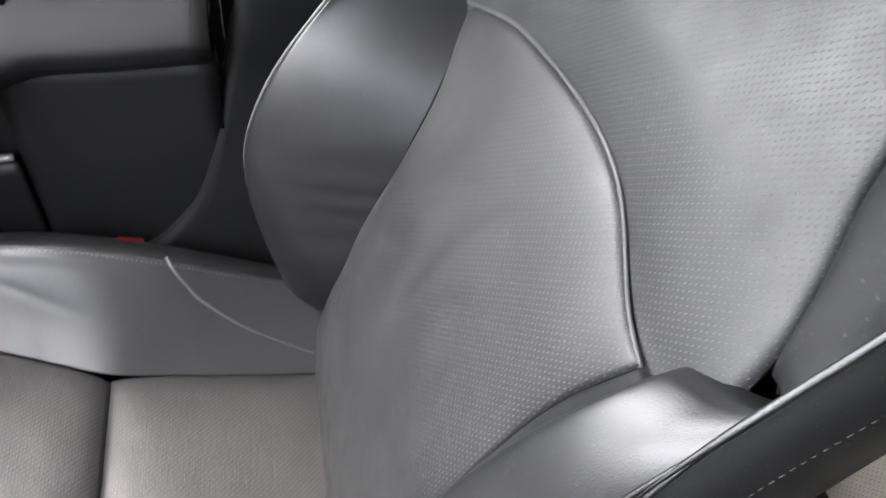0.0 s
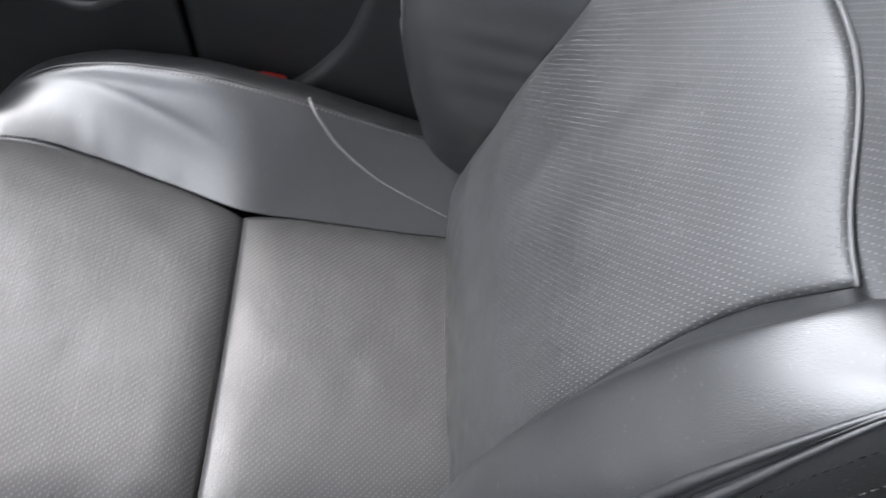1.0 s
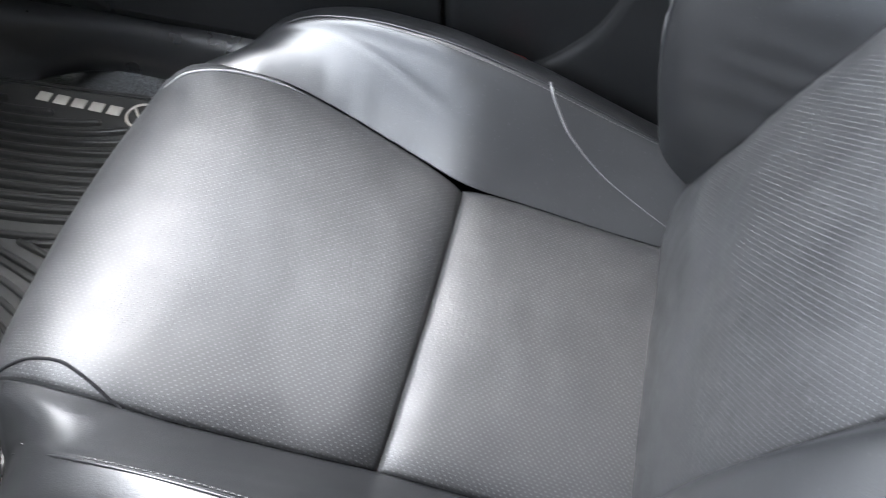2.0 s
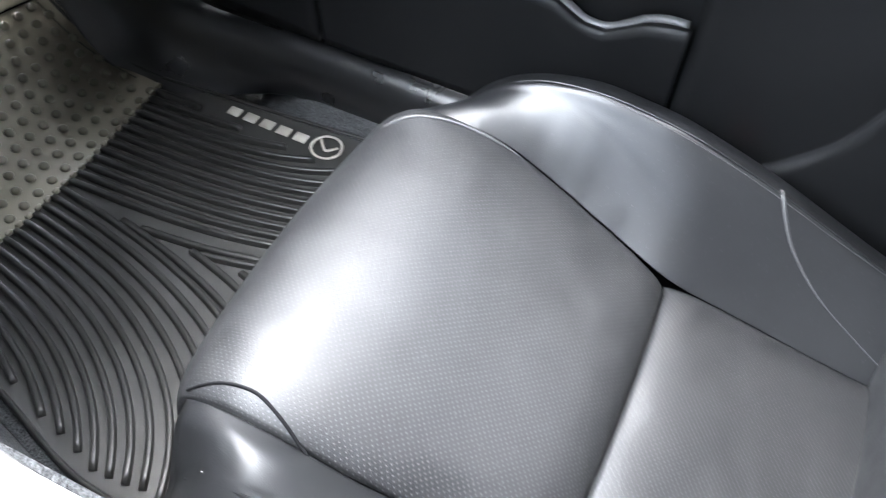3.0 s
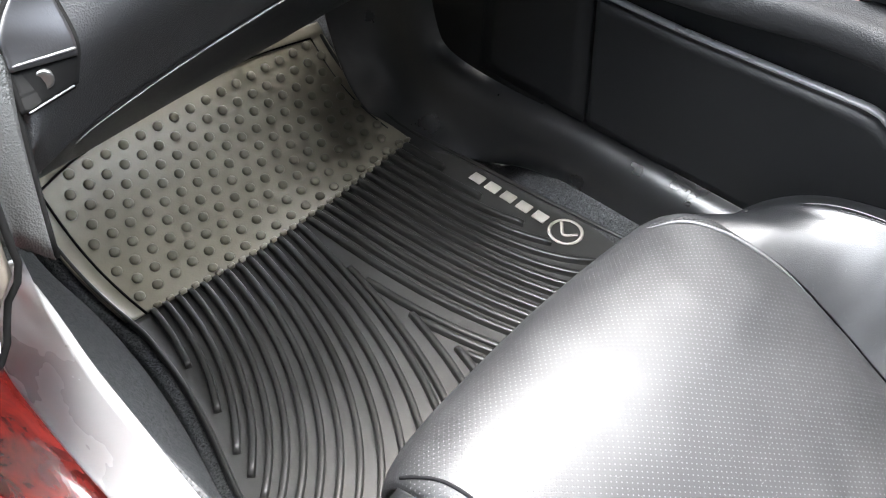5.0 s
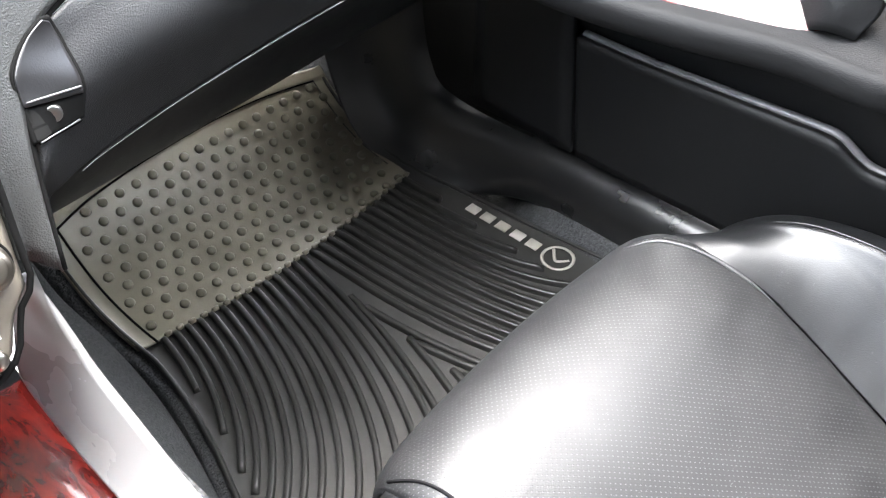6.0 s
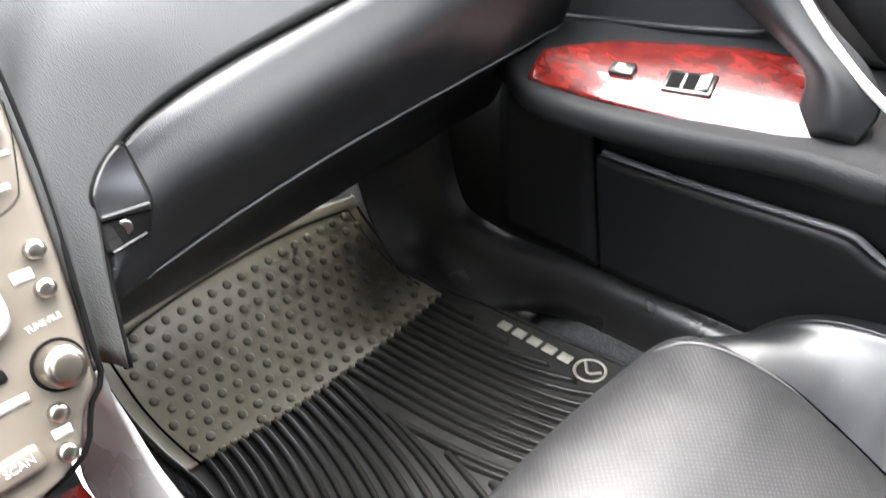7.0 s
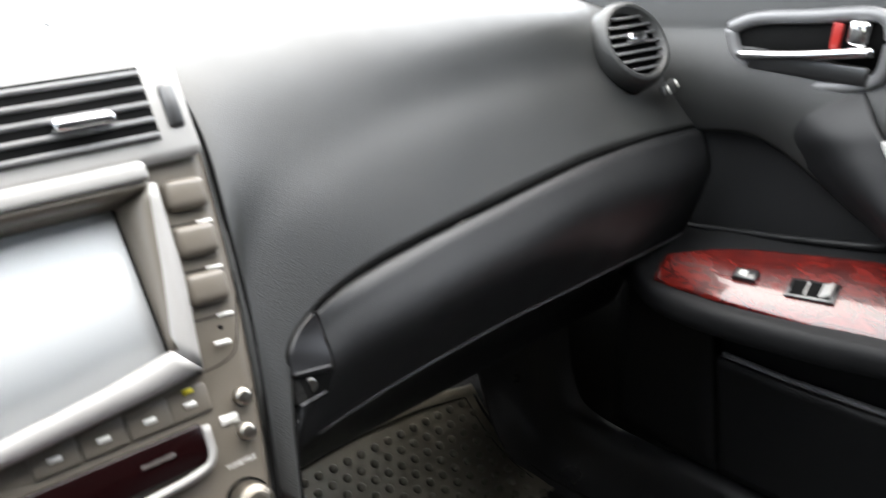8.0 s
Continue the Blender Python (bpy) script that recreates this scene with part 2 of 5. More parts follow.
def block(size, bevel, m=None, segments=2, bm=None):
    """A box with rounded edges, centred, at the pose m."""
    own = bmesh.new()
    bmesh.ops.create_cube(own, size=1.0)
    bmesh.ops.scale(own, vec=size, verts=own.verts)
    if bevel:
        bmesh.ops.bevel(own, geom=own.edges[:], offset=bevel, segments=segments, profile=0.5, affect='EDGES')
    if m:
        bmesh.ops.transform(own, matrix=m, verts=own.verts)
    if bm is None:
        return own
    me = bpy.data.meshes.new("scratch")
    own.to_mesh(me)
    own.free()
    bm.from_mesh(me)
    bpy.data.meshes.remove(me)
    return bm


def prism(outline, depth, m=None, bevel=0.0, segments=2):
    """A flat outline (x, y) given a depth in z from 0, with a rounded rim."""
    bm = bmesh.new()
    low = [bm.verts.new((x, y, 0)) for x, y in outline]
    face = bm.faces.new(low)
    r = bmesh.ops.extrude_face_region(bm, geom=[face])
    top = [v for v in r["geom"] if isinstance(v, bmesh.types.BMVert)]
    bmesh.ops.translate(bm, verts=top, vec=(0, 0, depth))
    if bevel:
        edges = [e for e in bm.edges if all(v in top for v in e.verts)]
        bmesh.ops.bevel(bm, geom=edges, offset=bevel, segments=segments, profile=0.5, affect='EDGES')
    if m:
        bmesh.ops.transform(bm, matrix=m, verts=bm.verts)
    return bm


def turned(profile, sides=24, m=None):
    """A round body from (radius, height) pairs."""
    bm = bmesh.new()
    rings = [[bm.verts.new((r * math.cos(2 * math.pi * k / sides), r * math.sin(2 * math.pi * k / sides), h)) for k in range(sides)] for r, h in profile]
    for a, b in zip(rings, rings[1:]):
        for k in range(sides):
            bm.faces.new((a[k], a[(k + 1) % sides], b[(k + 1) % sides], b[k]))
    bm.faces.new(list(reversed(rings[0])))
    bm.faces.new(rings[-1])
    if m:
        bmesh.ops.transform(bm, matrix=m, verts=bm.verts)
    return bm


def stitches(points, pitch=0.004, width=0.0011, lift=(0, 0, 0.0005)):
    """A row of thread ends along a line, in one mesh."""
    bm = bmesh.new()
    total = sum((Vector(b) - Vector(a)).length for a, b in zip(points, points[1:]))
    n = max(4, int(total / pitch) * 2)
    line = curve(points, n)
    for a, b in zip(line[::2], line[1::2]):
        tube([a + Vector(lift), b + Vector(lift)], width / 2, 2, 5, bm)
    return bm


def lerp_table(table, x):
    xs, ys = zip(*table)
    return float(np.interp(x, xs, ys))


def smooth_table(table, x):
    """As lerp_table, but with no kinks."""
    w = 0.03
    return sum(lerp_table(table, x + w * k / 4) * g for k, g in zip(range(-4, 5), (1, 2, 3, 4, 5, 4, 3, 2, 1))) / 25


def dip(distance, depth, width):
    return -depth * math.exp(-max(distance, 0) / width)


# ---- setting: ground, floor and shell of the car ----
bm = bmesh.new()
bmesh.ops.create_grid(bm, x_segments=2, y_segments=2, size=400)
bmesh.ops.translate(bm, verts=bm.verts, vec=(0, 0, -0.42))
GROUND = plastic("pale_concrete", (0.30, 0.295, 0.28), 0.9, 60.0, 0.4, 0.2)
tagged(part("ground", bm, GROUND), "pale concrete ground round the car", "ground", kind="structure")


# the toe board, a slope that steepens away from the mat's ridge line
SLOPE = [Vector((0, 0, 0))]
for k in range(75):
    a = radians(min(8 + 205 * (k * 0.004), 47))
    SLOPE.append(SLOPE[-1] + Vector((0, 0.004 * math.cos(a), 0.004 * math.sin(a))))
# outline of the rubber mat: distance along it from the ridge line (negative towards the seat), inner side x, outer side x
Y0 = 0.860
MAT_LEFT = [(-0.48, -0.300), (-0.30, -0.296), (-0.2505, -0.284), (-0.206, -0.2684), (-0.156, -0.2533), (-0.094, -0.240), (-0.02, -0.2315), (0.048, -0.2385), (0.102, -0.242), (0.162, -0.2415), (0.30, -0.238)]
MAT_RIGHT = [(-0.48, 0.284), (-0.357, 0.269), (-0.30, 0.263), (-0.21, 0.253), (-0.095, 0.2435), (0.006, 0.233), (0.09, 0.224), (0.145, 0.2225), (0.30, 0.2215)]
# side of the tub from the trench beside the mat up to the tunnel: share of the way across, height
TUB_SIDE = [(0.0, -0.012), (0.05, -0.050), (0.16, -0.055), (0.19, -0.01), (0.23, 0.035), (0.32, 0.085), (0.55, 0.165), (0.80, 0.265), (1.0, 0.335)]


def floor_point(u, v):
    """Carpeted tub: across from the tunnel to the sill, along from under the rear seat to the toe board."""
    y = -0.95 + 2.25 * v
    z = -0.012
    foot = smooth_table(MAT_LEFT, max(-0.46, min(0.2, y - Y0))) - 0.006
    if u < 0.5:
        w = 1 - 2 * u
        x = foot + (-0.378 - foot) * w
        z = lerp_table(TUB_SIDE, w)
    else:
        x = foot + (0.335 - foot) * (2 * u - 1)
        near = 1 - min(1.0, max(0.0, (y - 0.64) / 0.12))
        z += 0.026 * near * min(1.0, max(0.0, (x - 0.252) / 0.034)) ** 1.5 - 0.06 * (1 - near) * min(1.0, max(0.0, (x - 0.215) / 0.03))
    if y > Y0:
        z += float(np.interp(y - Y0, [q.y for q in SLOPE], [q.z for q in SLOPE])) - 0.004 * min(1, (y - Y0) / 0.1)
        z += max(0.0, y - Y0 - SLOPE[-1].y) * 1.07
    return (x, y, z)


bm = sheet(floor_point, 81, 90, -0.01)
tagged(part("floor", bm, CARPET), "charcoal carpeted car floor", "floor", kind="structure")


def slab(points, thick=0.02):
    """A flat plate through four corners."""
    a, b, c, d = (Vector(p) for p in points)
    return sheet(lambda u, v: a.lerp(b, u).lerp(d.lerp(c, u), v), 2, 2, thick)


def shell_part(name, label, points, mat, thick=0.02):
    tagged(part(name, slab(points, thick), mat, smooth=False), label, name.split("_")[0], kind="structure")


# roof, and the pillars round the windows: out of view, sized to shape the light
shell_part("ceiling", "grey cloth headliner of the car", [(-1.15, -1.1, 1.06), (0.17, -1.1, 1.06), (0.17, 0.31, 1.06), (-1.15, 0.31, 1.06)], GREY_CLOTH)
for name, a, b, w in (("pillar_middle", (0.375, -0.19, 0.6), (0.18, -0.19, 1.06), 0.085), ("pillar_rear", (0.36, -1.3, 0.6), (0.17, -1.05, 1.06), 0.08)):
    tagged(part(name, tube([a, b], w, 4, 8), DOOR_BLACK), "dark trimmed pillar of the car", "pillar", kind="structure")
shell_part("pillar_front", "unseen dark front pillar, widened to block window light", [(0.345, 0.58, 0.72), (0.365, 0.95, 0.70), (0.215, 0.39, 1.06), (0.185, 0.24, 1.06)], DOOR_BLACK)
shell_part("firewall", "black panel behind the dashboard", [(-1.2, 1.32, -0.1), (0.42, 1.32, -0.1), (0.42, 1.25, 0.72), (-1.2, 1.25, 0.72)], DOOR_BLACK)
# rear walls are added out of view to keep light out behind the seat
shell_part("wall_rear", "dark panel behind the rear bench", [(-1.3, -1.35, -0.1), (0.42, -1.35, -0.1), (0.42, -1.12, 1.06), (-1.3, -1.12, 1.06)], DOOR_BLACK)
shell_part("wall_rear_side", "unseen dark wall that closes off light beside the rear bench", [(0.40, -1.4, -0.1), (0.40, -0.14, -0.1), (0.19, -0.20, 1.06), (0.19, -1.4, 1.06)], DOOR_BLACK)
shell_part("floor_driver", "dark carpet on the driver's side", [(-1.2, -1.3, -0.03), (-0.62, -1.3, -0.03), (-0.62, 1.3, -0.03), (-1.2, 1.3, -0.03)], CARPET)
# driver's side, out of view: added walls block its light, front part of its window free
for pts in ([(-1.25, 1.3, -0.1), (-1.25, 0.62, -0.1), (-1.17, 0.62, 1.06), (-1.17, 1.3, 1.06)],
            [(-1.25, 0.62, -0.1), (-1.25, 0.08, -0.1), (-1.195, 0.08, 0.70), (-1.195, 0.62, 0.70)],
            [(-1.25, 0.08, -0.1), (-1.25, -1.4, -0.1), (-1.17, -1.4, 1.06), (-1.17, 0.08, 1.06)]):
    shell_part("wall_driver_side", "unseen dark wall that blocks light from the driver's side", pts, DOOR_BLACK)


# ---- passenger seat ----
seat = thing("passenger_seat", "black perforated leather car seat with bolsters and grey piping", "car seat")
XC = -0.055
NEAR_SEAM = [(-0.16, -0.203), (-0.02, -0.212), (0.11, -0.220), (0.205, -0.233), (0.30, -0.247), (0.36, -0.250), (0.44, -0.250)]
FAR_SEAM = [(-0.16, 0.125), (-0.08, 0.118), (0.045, 0.113), (0.118, 0.107), (0.176, 0.120), (0.245, 0.131), (0.313, 0.135), (0.361, 0.127), (0.44, 0.112)]
SEAT_LINE = [Vector((0, y, z)) for y, z in ((-0.17, 0.086), (-0.10, 0.101), (0.0, 0.1226), (0.1, 0.149), (0.2, 0.181), (0.3, 0.2225), (0.33, 0.2335), (0.355, 0.2395), (0.38, 0.2405), (0.408, 0.2350), (0.430, 0.2230), (0.444, 0.205), (0.452, 0.18), (0.453, 0.15), (0.445, 0.10))]
seat_curve = curve(SEAT_LINE, 401)
seat_len = sum((b - a).length for a, b in zip(seat_curve, seat_curve[1:]))


def seat_at(s):
    x = min(max(s, 0), 1) * 400
    i = min(int(x), 399)
    q = seat_curve[i].lerp(seat_curve[i + 1], x - i)
    d = (seat_curve[i + 1] - seat_curve[i]).normalized()
    return q, Vector((0, -d.z, d.y))


SPLIT = min(range(401), key=lambda i: abs(seat_curve[i].y - 0.110)) / 400


def cushion_panel(s0, s1, crown):
    def fn(u, v):
        q, nrm = seat_at(s0 + (s1 - s0) * v)
        xa, xb = smooth_table(NEAR_SEAM, q.y), smooth_table(FAR_SEAM, q.y)
        x = xa + (xb - xa) * u
        w = (xb - xa)
        lift = crown * (1 - (2 * u - 1) ** 2)
        lift += dip(u * w, 0.012, 0.014) + dip((1 - u) * w, 0.012, 0.014)
        run = (s1 - s0) * seat_len
        if s0 > 0.01:
            lift += dip(v * run, 0.015, 0.016)
        else:
            lift += dip((1 - v) * run, 0.012, 0.016)
        lift += 0.011 * math.exp(-((1 - u) * w / 0.030) ** 2) * math.exp(-((q.y - 0.405) / 0.035) ** 2)
        lift += 0.0006 * noise.noise((x * 28, q.y * 40, 1.3)) + 0.0008 * noise.noise((x * 9, q.y * 11, 5.0))
        return Vector((x, q.y, q.z)) + nrm * lift
    return fn


part("cushion_front_panel", sheet(cushion_panel(SPLIT, 1.0, 0.010), 72, 80, 0.006, across_x=True), LEATHER_PERF, seat, "black perforated leather seat panel, shiny with wear")
part("cushion_rear_panel", sheet(cushion_panel(0.0, SPLIT, 0.006), 60, 50, 0.006, across_x=True), LEATHER_PERF, seat)



def cushion_at(x, y):
    """A place on the front panel's skin, at its upper side."""
    k = max(i for i in range(401) if seat_curve[i].y <= y and i < 360)
    xa, xb = smooth_table(NEAR_SEAM, y), smooth_table(FAR_SEAM, y)
    return Vector(cushion_panel(SPLIT, 1.0, 0.010)((x - xa) / (xb - xa), (k / 400 - SPLIT) / (1 - SPLIT))) + Vector((0, 0, 0.0006))


# crest of the cushion's side bolsters: y, height; front end rounds down
CREST = [(-0.17, 0.140), (-0.07, 0.174), (0.0, 0.203), (0.05, 0.224), (0.10, 0.240), (0.16, 0.258), (0.25, 0.267), (0.31, 0.254), (0.35, 0.236), (0.385, 0.205), (0.41, 0.165), (0.425, 0.12)]


def bolster(side):
    """side 1: beside the door; -1: beside the tunnel."""
    seam = FAR_SEAM if side > 0 else NEAR_SEAM
    def fn(u, v):
        y = -0.16 + 0.583 * u
        q = min(seat_curve[:330], key=lambda c: abs(c.y - y))
        xs = smooth_table(seam, y)
        zs = q.z - 0.012
        zc = smooth_table(CREST, y)
        zc = max(zc, 0.05)
        xc = XC + side * (0.255 - 0.012 * math.exp(-((y - 0.40) / 0.05) ** 2))
        xo = XC + side * 0.312
        pts = [(xs, y, zs), (xs + 0.35 * (xc - xs), y, zs + 0.25 * (zc - zs) + 0.008), (xs + 0.75 * (xc - xs), y, zs + 0.76 * (zc - zs) + 0.004), (xc, y, zc), (xc + 0.7 * (xo - xc), y, zc - 0.022), (xo, y, zc - 0.08), (xo - side * 0.004, y, min(0.06, zc - 0.09))]
        pts = [Vector(p) for p in pts]
        x = v * (len(pts) - 1)
        i = min(int(x), len(pts) - 2)
        a, b, c, d = pts[max(i - 1, 0)], pts[i], pts[i + 1], pts[min(i + 2, len(pts) - 1)]
        t = x - i
        p = 0.5 * (2 * b + (c - a) * t + (2 * a - 5 * b + 4 * c - d) * t * t + (3 * b - a - 3 * c + d) * t ** 3)
        wr = 0.0006 * noise.noise((y * 18, v * 6, 2.0 + side)) * (1 if v < 0.6 else 0.3)
        fold = (v - (0.30 - 0.9 * (0.24 - y))) / 0.018
        wr -= 0.0007 * math.exp(-fold * fold) * math.exp(-((y - 0.20) / 0.07) ** 4)
        return p + Vector((-side * 0.5, 0, 0.8)) * wr
    return fn


far_fn, near_fn = bolster(1), bolster(-1)
part("cushion_bolster", sheet(far_fn, 80, 90, -0.005), LEATHER, seat)
part("cushion_bolster", sheet(near_fn, 70, 40, 0.005), LEATHER, seat)


def on(fn, pairs, lift=0.0015):
    return [Vector(fn(u, v)) + Vector((0, 0, lift)) for u, v in pairs]


def yu(y):
    return (y + 0.16) / 0.583


# piping that sets off the rear end of each bolster, the stitched crest, and the front corners
for fn in (far_fn, near_fn):
    part("stitching", stitches(on(fn, [(yu(y), 0.44) for y in (0.38, 0.30, 0.22, 0.14, 0.06, -0.02, -0.10)], 0.0004), 0.005), THREAD, seat)
    part("piping", tube(on(fn, [(yu(0.047), 0.50), (yu(0.042), 0.43), (yu(0.033), 0.36), (yu(0.014), 0.285), (yu(-0.025), 0.215), (yu(-0.075), 0.15), (yu(-0.12), 0.09)], 0.0012), lambda u: 0.0019 - 0.0012 * min(1, u / 0.6), 40, 8), PIPING, seat)
    part("crest_seam", tube(on(fn, [(yu(y), 0.475) for y in (0.40, 0.33, 0.25, 0.16, 0.08, 0.0, -0.08, -0.14)], 0.0002), 0.0012, 50, 6), LEATHER, seat)
cp = cushion_panel(SPLIT, 1.0, 0.010)
front_v = {y: max((k for k in range(401) if abs(seat_curve[k].y - y) < 0.003 and seat_curve[k].z > 0.2), default=300) / 400 for y in (0.425, 0.40, 0.37, 0.34, 0.31, 0.285)}
part("piping", tube([Vector(cp(u, (front_v[y] - SPLIT) / (1 - SPLIT))) + Vector((0, 0, 0.0012)) for y, u in ((0.425, 0.90), (0.40, 0.935), (0.37, 0.955), (0.34, 0.965), (0.31, 0.972), (0.285, 0.978))], lambda u: 0.0016 * min(1, 0.2 + 4 * u, 0.1 + 3 * (1 - u)), 40, 8), PIPING, seat)
part("stitching", stitches([Vector(cp(u, (front_v[y] - SPLIT) / (1 - SPLIT))) + Vector((0, 0, 0.0004)) for y, u in ((0.425, 0.915), (0.40, 0.95), (0.37, 0.97), (0.34, 0.98), (0.31, 0.987))], 0.004, 0.0012), SEAM_GREY, seat)
CORNER = [(-0.252, 0.303), (-0.246, 0.320), (-0.241, 0.335), (-0.235, 0.352), (-0.231, 0.370), (-0.232, 0.388), (-0.235, 0.404), (-0.240, 0.418), (-0.244, 0.432)]
part("gusset_seam", tube([cushion_at(x, y) for x, y in CORNER], 0.0015, 40, 6), SEAM, seat)
part("cushion_corner", block((0.075, 0.14, 0.10), 0.02, pose(-0.243, -0.115, 0.062)), LEATHER_SIDE, seat)
part("cushion_base", block((0.58, 0.56, 0.09), 0.02, pose(XC, 0.11, 0.030)), LEATHER_SIDE, seat)

# backrest
BACK_LINE = [(0.06, -0.105), (0.10, -0.112), (0.20, -0.128), (0.30, -0.155), (0.36, -0.177), (0.41, -0.200), (0.47, -0.232), (0.53, -0.264), (0.60, -0.305), (0.70, -0.362), (0.80, -0.415), (0.9, -0.465)]
ARCH = [(-0.26, 0.545), (-0.24, 0.548), (-0.209, 0.551), (-0.178, 0.563), (-0.148, 0.575), (-0.115, 0.583), (-0.062, 0.584), (0.005, 0.578), (0.093, 0.564), (0.186, 0.532), (0.21, 0.52)]
LEAF_NEAR = [(0.06, -0.203), (0.2, -0.205), (0.35, -0.209), (0.45, -0.211), (0.50, -0.219), (0.55, -0.240)]
LEAF_FAR = [(0.06, 0.19), (0.10, 0.185), (0.145, 0.168), (0.25, 0.134), (0.32, 0.125), (0.40, 0.120), (0.46, 0.134), (0.50, 0.154), (0.53, 0.186)]


def lower_back(u, v):
    z = 0.05
    for _ in range(12):
        xa, xb = smooth_table(LEAF_NEAR, z), smooth_table(LEAF_FAR, z)
        x = xa + (xb - xa) * u
        z = 0.065 + (smooth_table(ARCH, x) - 0.065) * v
    w = xb - xa
    y = smooth_table(BACK_LINE, z) + 0.012 * (1 - (2 * u - 1) ** 2) * max(0.0, math.sin(math.pi * v)) ** 0.7
    y += dip(u * w, 0.005, 0.008) + dip((1 - u) * w, 0.008, 0.012) + dip((1 - v) * 0.45, 0.004, 0.010) + dip(v * 0.45, 0.012, 0.02)
    y += 0.0018 * noise.noise((x * 14, z * 14, 9.0))
    return (x, y, z)


UPPER_NEAR = [(0.54, -0.262), (0.56, -0.280), (0.575, -0.286), (0.595, -0.284), (0.617, -0.279), (0.646, -0.264), (0.677, -0.244), (0.72, -0.226), (0.90, -0.21)]


def upper_back(u, v):
    x = -0.285 + 0.51 * u
    for _ in range(6):
        za = smooth_table(ARCH, x)
        z = za - 0.012 * min(1, u * 5) + (0.88 + 0.012 * min(1, u * 5) - za) * v
        xa = lerp_table(UPPER_NEAR, max(z, 0.56))
        x = xa + (0.24 - xa) * u
    y = smooth_table(BACK_LINE, z) - 0.003 + 0.040 * max(0, (u - 0.6) / 0.4) ** 2 * min(1, v * 5) + dip(v * 0.3 - 0.012, 0.0045, 0.02) + dip(u * 0.5, 0.006, 0.012)
    y += 0.010 * math.sin(math.pi * min(1, u * 1.2)) * min(1, v * 4)
    return (x, y, z)


part("lower_back_panel", sheet(lambda u, v: Vector(lower_back(u, v)) + Vector((0, 0.006, 0)), 76, 76, -0.006, across_x=True, rise=1.12), LEATHER_PERF, seat, "perforated leather lumbar panel")
part("upper_back_panel", sheet(lambda u, v: Vector(upper_back(u, v)) + Vector((0, 0.006, 0)), 56, 44, -0.006, across_x=True, rise=1.15), LEATHER_PERF, seat)
ap = [(x, smooth_table(BACK_LINE, z) + 0.002, z) for x, z in ((x, smooth_table(ARCH, x)) for x in [-0.239 + 0.0212 * k for k in range(21)])]
part("piping", tube(ap, 0.0014, 60, 8), PIPING, seat, "leather piping, highlight put in as light grey")

# far bolster: crest forward of the panel; z, y of the crest
BACK_CREST = [(0.02, -0.118), (0.06, -0.107), (0.12, -0.092), (0.18, -0.077), (0.25, -0.062), (0.31, -0.052), (0.36, -0.050), (0.40, -0.058), (0.44, -0.076), (0.49, -0.106), (0.535, -0.144), (0.60, -0.20), (0.70, -0.28), (0.85, -0.39)]


def back_bolster(side, top):
    leaf = LEAF_FAR if side > 0 else LEAF_NEAR

    def fn(u, v):
        z = 0.03 + (top - 0.03) * u
        xs = smooth_table(leaf, min(z, 0.53))
        if z > 0.53:
            xs += side * 0.05 * min(1, (z - 0.53) / 0.1)
        ys = smooth_table(BACK_LINE, z) - 0.006
        yc = smooth_table(BACK_CREST, z)
        if side < 0:
            yc = ys + (yc - ys) * 0.62
        xc = XC + side * (0.252 if side > 0 else 0.235)
        xo = XC + side * 0.285
        pts = [(xs, ys, z), (xs + 0.4 * (xc - xs), ys + 0.62 * (yc - ys), z), (xs + 0.75 * (xc - xs), ys + 0.95 * (yc - ys), z), (xc, yc, z), (xc + 0.7 * (xo - xc), yc - 0.022, z), (xo, yc - 0.075, z), (xo, ys - 0.09, z)]
        pts = [Vector(p) for p in pts]
        x = v * (len(pts) - 1)
        i = min(int(x), len(pts) - 2)
        a, b, c, d = pts[max(i - 1, 0)], pts[i], pts[i + 1], pts[min(i + 2, len(pts) - 1)]
        t = x - i
        p = 0.5 * (2 * b + (c - a) * t + (2 * a - 5 * b + 4 * c - d) * t * t + (3 * b - a - 3 * c + d) * t ** 3)
        fold = 0.0024 * math.exp(-((v - 0.06) / 0.09) ** 2) * math.sin(z * 150 + 9 * v + 0.5 + 2 * math.sin(z * 37)) * math.exp(-((z - 0.33) / 0.10) ** 2)
        return p + Vector((0, 1, 0)) * (fold + 0.0018 * noise.noise((z * 14, v * 5, 3.0 + side)))
    return fn


fb = back_bolster(1, 0.88)


def spline(pts, v):
    pts = [Vector(p) for p in pts]
    x = v * (len(pts) - 1)
    i = min(int(x), len(pts) - 2)
    a, b, c, d = pts[max(i - 1, 0)], pts[i], pts[i + 1], pts[min(i + 2, len(pts) - 1)]
    t = x - i
    return 0.5 * (2 * b + (c - a) * t + (2 * a - 5 * b + 4 * c - d) * t * t + (3 * b - a - 3 * c + d) * t ** 3)


STITCH = [(0.03, 0.027), (0.56, 0.027), (0.60, 0.021), (0.66, 0.006), (0.88, 0.0)]


